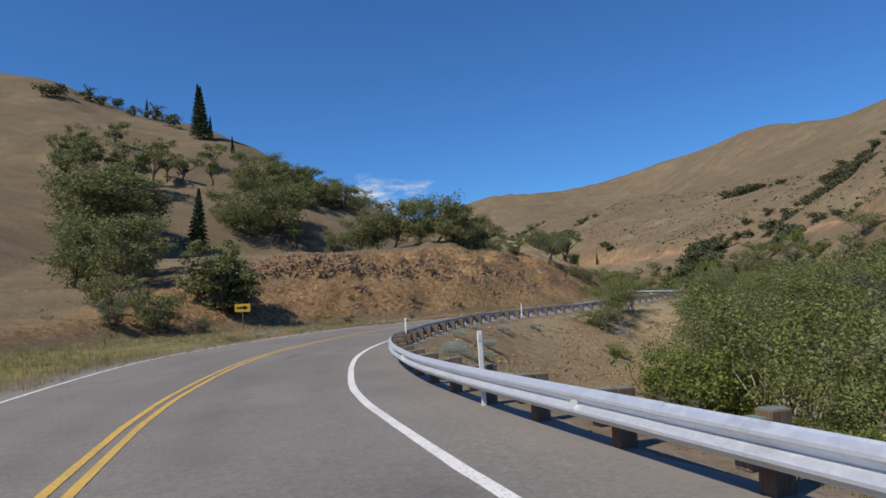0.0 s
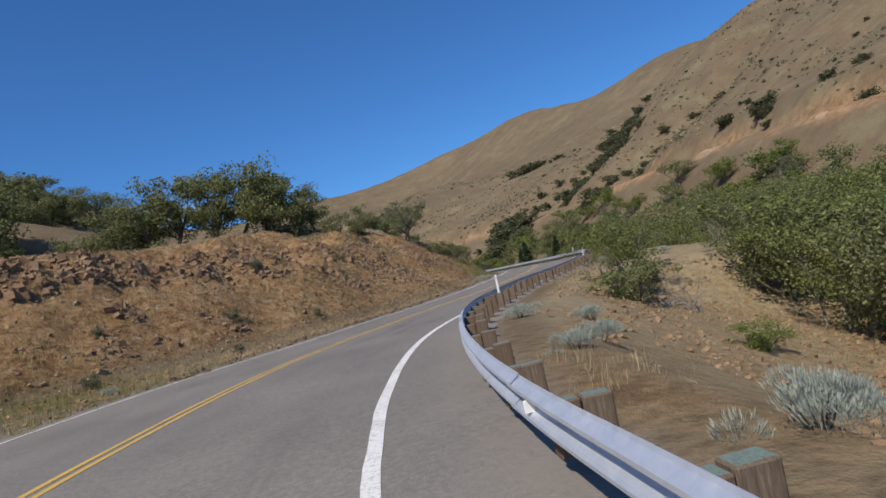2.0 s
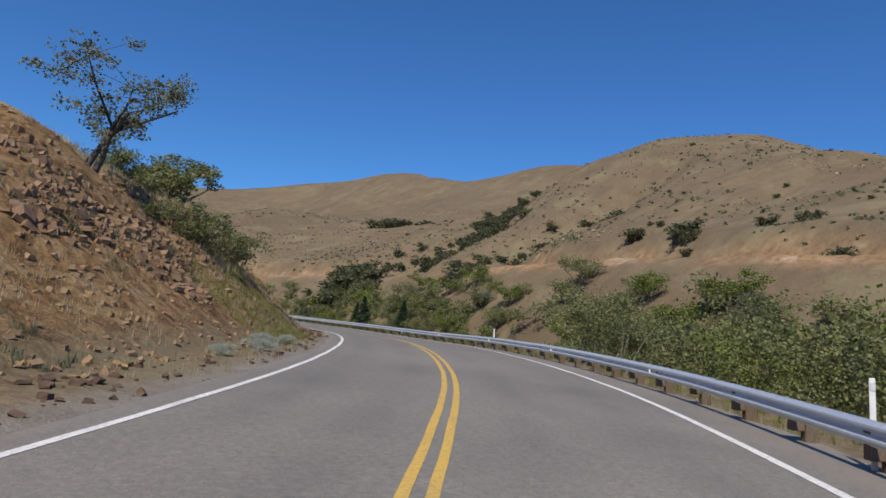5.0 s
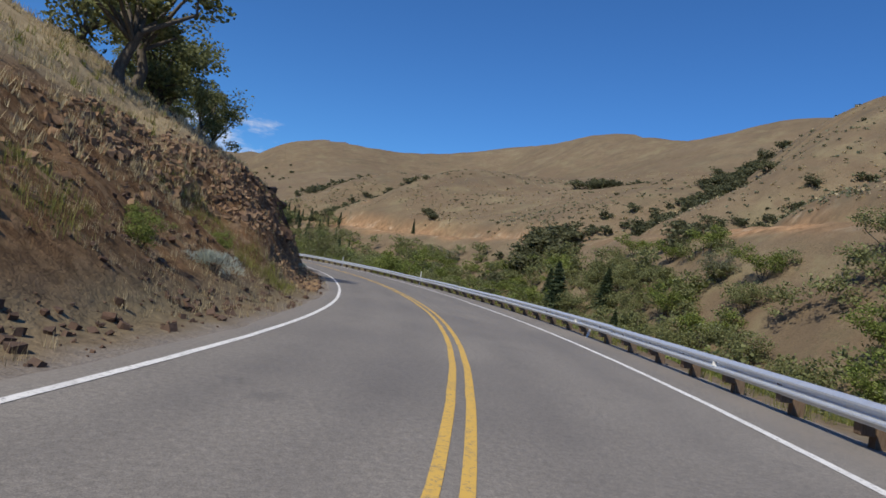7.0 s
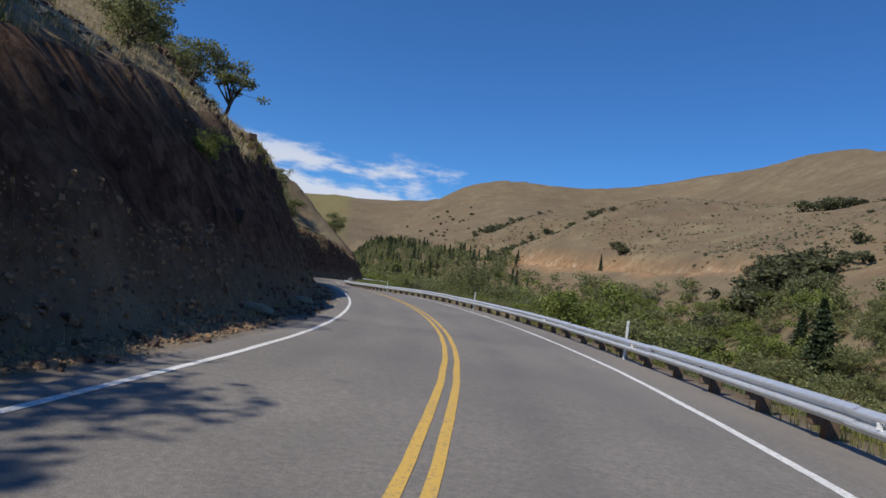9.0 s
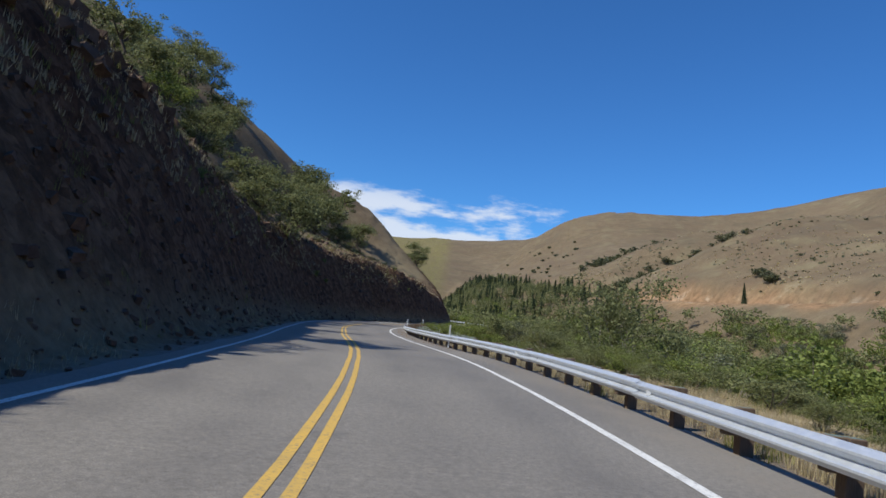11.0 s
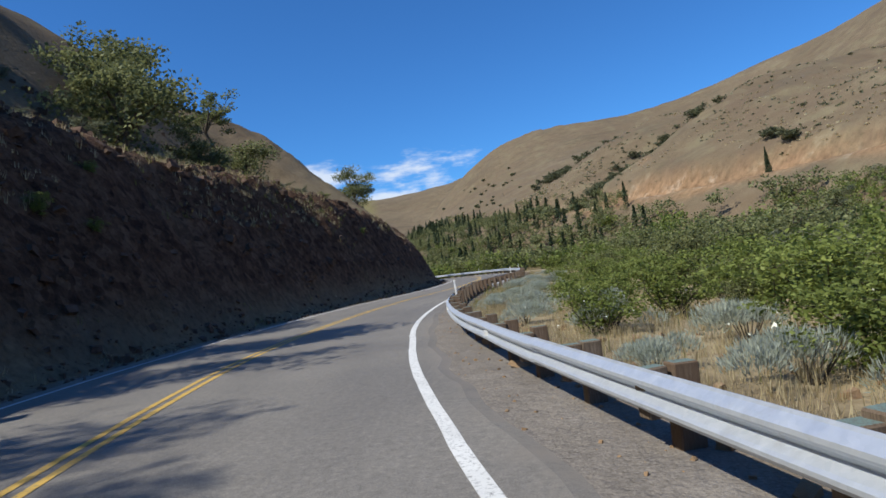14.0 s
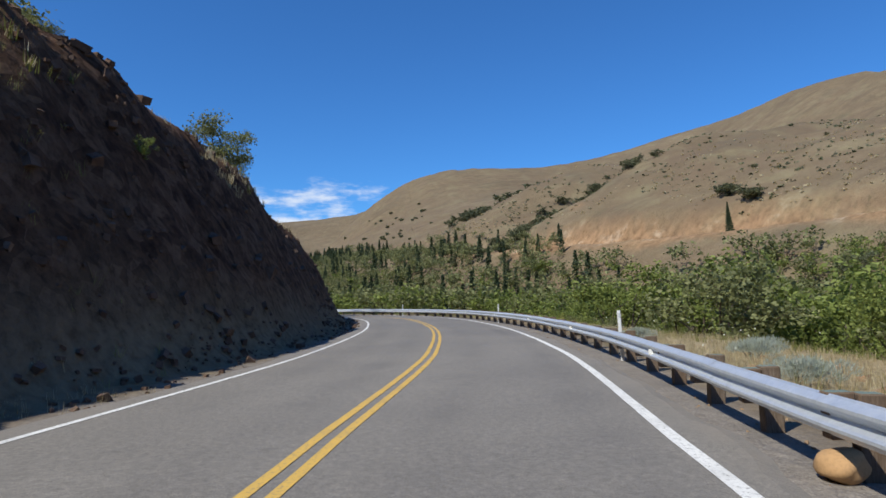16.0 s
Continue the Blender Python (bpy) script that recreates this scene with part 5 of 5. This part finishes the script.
def bend_sign(x, y):
    """A one-way arrow board on a steel post."""
    z = float(height(x, y)[0])
    root = tagged(new("arrow_sign"), "yellow arrow board with a black arrow on a thin post", "road sign")
    root.matrix_basis = Matrix.Translation((x, y, z)) @ Euler((0, 0, radians(-4))).to_matrix().to_4x4()
    bm = bmesh.new()
    box(bm, 0.06, 0.05, 2.0, pose(0, 0.03, 0.7), 0.006)
    part("post", bm, M_WOOD, root, "dark timber post")
    bm = bmesh.new()
    box(bm, 1.15, 0.012, 0.58, pose(0, -0.012, 1.62), 0.004)
    board = part("board", bm, M_SIGN_Y, root, "yellow reflective board")
    bm = bmesh.new()
    pts = [(-0.42, -0.07), (0.10, -0.07), (0.10, -0.19), (0.44, 0.0), (0.10, 0.19), (0.10, 0.07), (-0.42, 0.07)]
    vs = [bm.verts.new((a, -0.024, 1.62 + b)) for a, b in pts]
    f = bm.faces.new(vs)
    bmesh.ops.solidify(bm, geom=[f], thickness=0.004)
    part("arrow", bm, M_SIGN_K, board, "black arrow")


bend_sign(-10.8, 20.4)

# ---- rock, scree, grass ----
def block_shapes(n, seed, flat=0.8):
    """Corner places of n broken, roughly six-sided stones of unit size."""
    g = np.random.default_rng(seed)
    unit = np.array([(x, y, z) for x in (-1, 1) for y in (-1, 1) for z in (-1, 1)], float) * 0.72
    v = unit[None] * g.uniform(0.62, 1.12, (n, 8, 3)) * (g.uniform(0.55, 1.4, (n, 1, 3)) * np.array([1, 1, flat]))
    # slabs lie roughly level, turned any way
    a, e = g.uniform(0, 6.283, n), np.zeros((n, 3, 3))
    e[:, 0, 0], e[:, 0, 1], e[:, 1, 0], e[:, 1, 1], e[:, 2, 2] = np.cos(a), -np.sin(a), np.sin(a), np.cos(a), 1
    q, _ = np.linalg.qr(e + g.normal(size=(n, 3, 3)) * 0.28)
    return np.einsum("nij,nkj->nki", q, v)


BLOCK = np.array([(0, 1, 3), (0, 3, 2), (4, 6, 7), (4, 7, 5), (0, 4, 5), (0, 5, 1), (2, 3, 7), (2, 7, 6), (0, 2, 6), (0, 6, 4), (1, 5, 7), (1, 7, 3)])


def lumps(centres, sizes, seed, material, name, label, category, flat=0.75):
    """Many angular stones as one mesh."""
    n = len(centres)
    v = block_shapes(n, seed, flat) * np.asarray(sizes)[:, None, None] + np.asarray(centres)[:, None]
    f = BLOCK[None] + (np.arange(n) * 8)[:, None, None]
    return tagged(new(name, mesh_of(name, v.reshape(-1, 3), f.reshape(-1, 3), material)), label, category, kind="stuff")


def strew(n, t0, t1, d0, d1, seed, power=1.0):
    """n random places on the ground between clock marks and offsets from the centre line."""
    g = np.random.default_rng(seed)
    s = g.uniform(arc_of(t0), arc_of(t1), n)
    d = d0 + (d1 - d0) * g.uniform(0, 1, n) ** power
    p = at_arc(s, d)
    p[:, 2] = height(p[:, 0], p[:, 1])
    return p, g


def stones(name, n, t0, t1, d0, d1, lo, hi, seed, label, power=1.0, clump=0.0, material=None):
    p, g = strew(n, t0, t1, d0, d1, seed, power)
    if clump:
        keep = fractal(p[:, 0], p[:, 1] + p[:, 2] * 2, 3.0, 3, seed) > clump
        p = p[keep]
    size = lo + (hi - lo) * g.uniform(0, 1, len(p)) ** 3
    p[:, 2] += size * 0.15
    return lumps(p, size, seed + 1, material or M_ROCK, name, label, "rock")


stones("cut_rubble_knoll", 13000, 2.6, 6.6, -5.0, -22, 0.015, 0.12, 1, "angular orange-brown rock rubble on the road cut", 1.0, 0.0)


def outcrop(name, n, t0, t1, d0, d1, lo, hi, low, high, level, seed, label):
    """Blocks crowded into broken ledges between two heights over the road."""
    p, g = strew(n, t0, t1, d0, d1, seed)
    _, _, _, zr = near_road(p[:, 0], p[:, 1])
    rel = p[:, 2] - zr + 0.8 * fractal(p[:, 0], p[:, 1], 5.0, 2, seed)
    p = p[(rel > low) & (rel < high) & (fractal(p[:, 0], p[:, 1], 3.4, 3, seed + 5) > level)]
    size = lo + (hi - lo) * g.uniform(0, 1, len(p)) ** 2.4
    p[:, 2] -= size * 0.05
    return lumps(p, size, seed + 1, M_LEDGE, name, label, "rock", 0.75)


outcrop("outcrop_knoll", 22000, 3.0, 5.6, -8, -24, 0.04, 0.34, 4.1, 6.6, -0.05, 2, "dark broken brown rock ledges near the top of the knoll")
outcrop("outcrop_knoll_flank", 13000, 5.2, 6.6, -7, -18, 0.025, 0.22, 1.6, 5.6, -0.05, 12, "dark angular rock ledges on the flank of the knoll")
outcrop("outcrop_knoll_low", 9000, 3.0, 5.6, -6, -16, 0.03, 0.30, 0.8, 3.8, 0.28, 16, "scattered brown rock outcrop low on the knoll")
outcrop("outcrop_wall", 13000, 7.2, 9.0, -5.0, -13, 0.025, 0.20, 1.6, 4.6, 0.0, 18, "dark red-brown rock ledges across the cut")
stones("cut_rubble_long", 9000, 6.4, 11.5, -4.7, -12.5, 0.015, 0.11, 3, "angular brown rock rubble on the steep cut", 1.0, -0.1, material=M_SHADED_BASALT)
stones("cut_rubble_end", 9000, 11.5, 19, -4.7, -13.5, 0.03, 0.20, 4, "dark broken rock on the shaded cut", 1.0, -0.1, material=M_SHADED_BASALT)
stones("hillside_rocks", 5200, 11.6, 18.4, -9.0, -32, 0.04, 0.50, 9, "dark weathered rocks in the dry grass above the cut", 1.2, 0.1, material=M_SHADED_BASALT)
stones("cut_ledges_long", 2200, 8.8, 18, -6.0, -13, 0.08, 0.42, 14, "broken rock ledges on the steep cut", 1.0, 0.25, material=M_SHADED_BASALT)
stones("scree_foot", 4200, 8.5, 9.9, -4.1, -6.0, 0.018, 0.08, 15, "pale angular scree at the foot of the cut", 1.3)
stones("ditch_stones", 2600, 3.2, 19, -3.85, -5.3, 0.02, 0.13, 5, "small fallen stones at the foot of the cut", 0.8, material=M_SHADED_BASALT)
stones("bank_rubble", 15000, 0.2, 4.6, 6.8, 22, 0.014, 0.12, 6, "loose reddish rock rubble on the fill slope", 1.0, -0.2)
stones("shoulder_gravel", 4000, -1, 18, 4.0, 5.8, 0.008, 0.035, 7, "loose gravel on the road shoulder", 0.7)
stones("bench_rocks", 500, 12.5, 17, 5.3, 9, 0.03, 0.17, 8, "pale brown rocks behind the guard rail", 1.2)


def loose_rocks(n, t0, t1, d0, d1, lo, hi, seed):
    """Single stones that lie on the ground, each its own piece."""
    shapes = [mesh_of("rock", v, BLOCK, M_ROCK if t0 < 6 else M_SHADED_BASALT) for v in block_shapes(8, seed, 0.75)]
    p, g = strew(n, t0, t1, d0, d1, seed, 1.2)
    for k, q in enumerate(p):
        size = lo + (hi - lo) * g.uniform() ** 2
        ob = part("rock", shapes[k % 8], None, ground)
        ob.matrix_basis = Matrix.LocRotScale((q[0], q[1], q[2] + size * 0.2), Euler(tuple(g.uniform(0, 6.28, 3))), (size,) * 3)


loose_rocks(110, 3.4, 6.6, -5.0, -12, 0.05, 0.17, 71)
loose_rocks(110, 7.0, 11.0, -4.2, -5.8, 0.04, 0.13, 72)
loose_rocks(80, 12.0, 17.2, -4.1, -5.4, 0.05, 0.17, 73)


def tufts(name, p, g, lo, hi, blades, material, label, width=0.0036, splay=0.75):
    """Tufts of thin blades standing on the ground, as one mesh."""
    n = len(p)
    base = np.repeat(p, blades, axis=0) + g.normal(size=(n * blades, 3)) * np.array([0.06, 0.06, 0])
    h = np.repeat(g.uniform(lo, hi, n), blades) * g.uniform(0.5, 1.1, n * blades)
    a = g.uniform(0, 6.283, n * blades)
    out = g.uniform(0.05, splay, n * blades) * h
    side = np.stack([-np.sin(a), np.cos(a), 0 * a], 1) * (width * (1 + 2.5 * h))[:, None]
    tip = base + np.stack([np.cos(a) * out, np.sin(a) * out, h], 1)
    v = np.stack([base - side - [0, 0, 0.05], base + side - [0, 0, 0.05], tip], 1).reshape(-1, 3)
    return tagged(new(name, mesh_of(name, v, np.arange(len(v)).reshape(-1, 3), material)), label, "grass", kind="stuff")


def patch(p, g, size, level, seed):
    return p[fractal(p[:, 0], p[:, 1], size, 3, seed) > level]


def meadow(name, n, t0, t1, d0, d1, lo, hi, blades, material, label, seed, level=-2.0, power=1.0, size=5.0, width=0.0036):
    p, g = strew(n, t0, t1, d0, d1, seed, power)
    p = patch(p, g, size, level, seed + 3)
    return tufts(name, p, g, lo, hi, blades, material, label, width)


meadow("verge_grass_green", 9000, -1.5, 3.6, -4.0, -15, 0.08, 0.32, 9, M_VERGE, "yellow-green weeds on the grassy verge", 20, -0.2, 0.8)
meadow("verge_grass_dry", 7000, -1.5, 4.2, -4.2, -22, 0.10, 0.34, 9, M_STRAW, "dry straw-coloured grass on the verge", 21, -0.3)
meadow("knoll_grass", 8000, 2.6, 6.8, -5.5, -30, 0.08, 0.28, 8, M_STRAW, "dry grass tufts on the knoll", 22, 0.1)
meadow("cut_top_grass", 15000, 6.6, 18.5, -8.0, -24, 0.12, 0.42, 8, M_STRAW, "dry grass along the top of the cut", 23, -0.2, 1.2, width=0.011)
meadow("cut_top_weeds", 3500, 8.0, 18.0, -8.0, -20, 0.15, 0.5, 9, M_VERGE, "yellow-green weeds along the top of the cut", 34, 0.15, 1.1, width=0.010)
meadow("knoll_weeds", 4200, 2.4, 6.4, -5.6, -21, 0.08, 0.26, 16, M_OLIVE, "low grey-green weeds on the knoll cut", 35, 0.2, width=0.010)
meadow("cut_face_weeds", 3400, 6.6, 17, -4.6, -10, 0.10, 0.40, 9, M_VERGE, "scattered weeds on the cut", 24, 0.45)
meadow("knoll_face_grass", 12000, 2.4, 6.8, -5.0, -22, 0.07, 0.28, 10, M_STRAW, "dry grass clumps on the dirt of the knoll cut", 31, -0.15)
meadow("wall_grass", 5000, 6.3, 9.0, -4.7, -13, 0.05, 0.22, 9, M_STRAW, "dry weeds rooted in the cut face", 32, -0.1)
meadow("wall_weeds", 4200, 6.3, 8.7, -4.7, -9, 0.08, 0.34, 12, M_VERGE, "yellow-green weeds on the cut face", 33, 0.1)
meadow("rail_grass_dry", 8000, 0.6, 6.2, 5.9, 20, 0.06, 0.26, 10, M_STRAW, "dry grass behind the guard rail", 25, 0.1, 1.3)
meadow("rail_weeds_start", 1800, -1.5, 0.9, 5.5, 9.5, 0.12, 0.4, 9, M_VERGE, "green weeds below the guard rail", 36, 0.0, 1.2)
meadow("rail_weeds", 4500, 5.6, 11.5, 5.5, 9.5, 0.12, 0.5, 9, M_VERGE, "green weeds below the guard rail", 26, 0.0, 1.2)
meadow("bench_grass", 14000, 11.2, 18.0, 5.7, 12.5, 0.10, 0.36, 12, M_STRAW, "tall dry grass between rail and thicket", 27, -1.1, 1.5)
meadow("bench_weeds", 6000, 11.2, 18.5, 5.4, 17, 0.2, 0.6, 9, M_VERGE, "green weeds between rail and thicket", 28, 0.15, 1.1)
meadow("ditch_grass", 2600, 3.2, 17, -3.9, -5.4, 0.06, 0.26, 8, M_STRAW, "dry weeds in the ditch below the cut", 29, 0.0)


def sagebrush(rows):
    for k, (t, d, h) in enumerate(rows):
        x, y, _ = at_arc(arc_of(t), d)[0]
        set_out(SAGE[k % 2], x, y, h / 0.9, rng.uniform(0, 6.28), 0.05, rng=rng)


sagebrush([(1.95, 7.3, .75), (2.15, 8.4, .7), (2.3, 6.8, .6), (2.45, 8.0, .7), (2.7, 6.6, .5), (2.9, 7.5, .65), (1.6, 7.0, .9), (1.4, 8.5, 1.0), (3.2, 6.2, .6), (3.3, 8.0, .7),
           (5.2, 7.2, .7), (5.4, 9.5, .8), (5.0, 11, .8), (5.7, 8.4, .6), (4.9, 8.2, .5), (2.6, -6.5, .45), (2.75, -7.2, .5), (2.9, -6.3, .4), (3.1, -7.4, .5), (3.3, -6.2, .4),
           (6.05, -4.6, .55), (6.15, -4.9, .6), (6.3, -4.7, .5), (5.9, -5.0, .45), (8.0, -6.0, .9), (9.9, -4.6, .5), (10.3, -4.7, .45), (9.0, -5.2, .4)])
sagebrush([(13.1, 6.6, 1.0), (13.2, 7.9, 1.1), (13.35, 9.0, 1.0), (13.6, 8.2, .8), (14.3, 7.2, .9), (14.5, 8.8, 1.0), (14.9, 6.8, .9), (15.1, 7.6, 1.1), (15.25, 9.2, 1.0), (15.4, 6.5, .8),
           (15.6, 8.1, 1.0), (15.9, 6.9, .9), (16.1, 8.6, 1.0), (16.4, 7.4, .9), (16.6, 6.4, .8), (16.9, 8.0, 1.0), (17.2, 6.9, .8), (12.4, 6.6, .6), (14.1, 9.6, 1.0), (13.9, 6.4, .6), (14.0, 7.4, .8), (14.4, 6.5, .7), (14.7, 7.9, 1.0), (15.0, 9.0, 1.1), (15.3, 6.3, .7), (15.5, 7.2, .9), (15.8, 7.8, .8), (16.2, 6.6, .8)])


# ---- small things ----
def face_shrubs(rows):
    for t, d, h in rows:
        x, y, _ = at_arc(arc_of(t), d)[0]
        set_out(SHRUBS[1], x, y, h / 2.5, rng.uniform(0, 6.28), 0.1, 0.2, rng)


face_shrubs([(9.35, -6.4, .7), (9.95, -6.8, .9), (9.6, -8.6, .6), (12.9, -8.8, .7), (15.15, -8.0, .8), (15.25, -7.4, .6), (15.35, -8.6, .6), (14.8, -9.4, .8), (16.9, -7.6, .6), (14.2, -9.8, .7), (8.2, -6.6, .7), (7.9, -7.4, .6), (7.8, -6.6, .8)])


for _t, _d, _h in ((3.5, -9.5, .7), (3.7, -12, .6), (4.1, -10, .8), (4.5, -13, .7), (4.8, -11, .6), (5.2, -12.5, .7), (3.2, -11, .7), (5.6, -10, .5), (4.4, -8.2, .5), (3.9, -7.6, .5)):
    _x, _y, _ = at_arc(arc_of(_t), _d)[0]
    set_out(SHRUBS[2], _x, _y, (_h / 2.1, _h / 2.5), rng.uniform(0, 6.28), 0.08, 0.15, rng)


def dead_branches(x, y, size, seed):
    """A bleached tangle of bare limbs lying beside a shrub."""
    limbs, _ = broadleaf(seed, 2.2, 2.6, 4, 0.02, M_OAK, 0.05, 8, 5)
    limbs.materials.clear()
    ob = tagged(part("dead_branch", limbs, M_DEAD), "bleached grey dead branches lying on the bank", "dead branches", "dead wood")
    ob.matrix_basis = Matrix.LocRotScale((x, y, float(height(x, y)[0]) + 0.1), Euler((0.9, 0.35, seed)), (size,) * 3)


dead_branches(17.6, 21.2, 0.8, 5)
dead_branches(16.9, 22.0, 0.6, 8)


def boulder(t, d, size, seed):
    """A rounded tan stone beside the rail."""
    g = random.Random(seed)
    bm = bmesh.new()
    bmesh.ops.create_icosphere(bm, subdivisions=3, radius=1.0)
    for v in bm.verts:
        q = v.co.copy()
        v.co *= 1 + 0.13 * math.sin(q.x * 3.1 + seed) * math.cos(q.y * 2.7) + 0.06 * math.sin(q.z * 6 + q.x * 5) + g.uniform(-0.012, 0.012)
        v.co.z *= 0.72
    x, y, z = at_arc(arc_of(t), d)[0]
    ob = tagged(part("boulder", bm, M_BOULDER, smooth=True), "rounded tan boulder beside a guard rail post", "rock")
    ob.matrix_basis = Matrix.LocRotScale((x, y, z + size * 0.4), Euler((0, 0, seed)), (size,) * 3)


boulder(16.3, 4.36, 0.19, 3)


def flower_heads(n, t0, t1, d0, d1, seed):
    """Flat white flower heads on thin stalks among the weeds."""
    p, g = strew(n, t0, t1, d0, d1, seed)
    h = g.uniform(0.35, 0.8, n)
    top = p + np.stack([g.normal(size=n) * 0.05, g.normal(size=n) * 0.05, h], 1)
    ring = np.linspace(0, 6.283, 6, endpoint=False)
    r = g.uniform(0.012, 0.028, n)
    head = top[:, None] + np.stack([np.cos(ring)[None] * r[:, None], np.sin(ring)[None] * r[:, None], 0 * ring[None] * r[:, None]], -1)
    head[..., 2] += g.normal(size=(n, 6)) * 0.012
    flat = mesh_of("flower_heads", head.reshape(-1, 3), np.arange(6 * n).reshape(n, 6), M_FLOWER)
    tagged(new("flower_heads", flat), "white umbel flower heads among green weeds", "flowers", kind="stuff")
    stalk = np.stack([p + [0.006, 0, -0.03], p + [-0.006, 0, -0.03], top], 1).reshape(-1, 3)
    tagged(new("flower_stalks", mesh_of("flower_stalks", stalk, np.arange(3 * n).reshape(n, 3), M_VERGE)), "thin green stalks of roadside flowers", "flowers", kind="stuff")


flower_heads(200, 13.2, 17.5, 5.8, 10.5, 91)
flower_heads(90, 0.2, 3.4, -4.6, -8.0, 92)
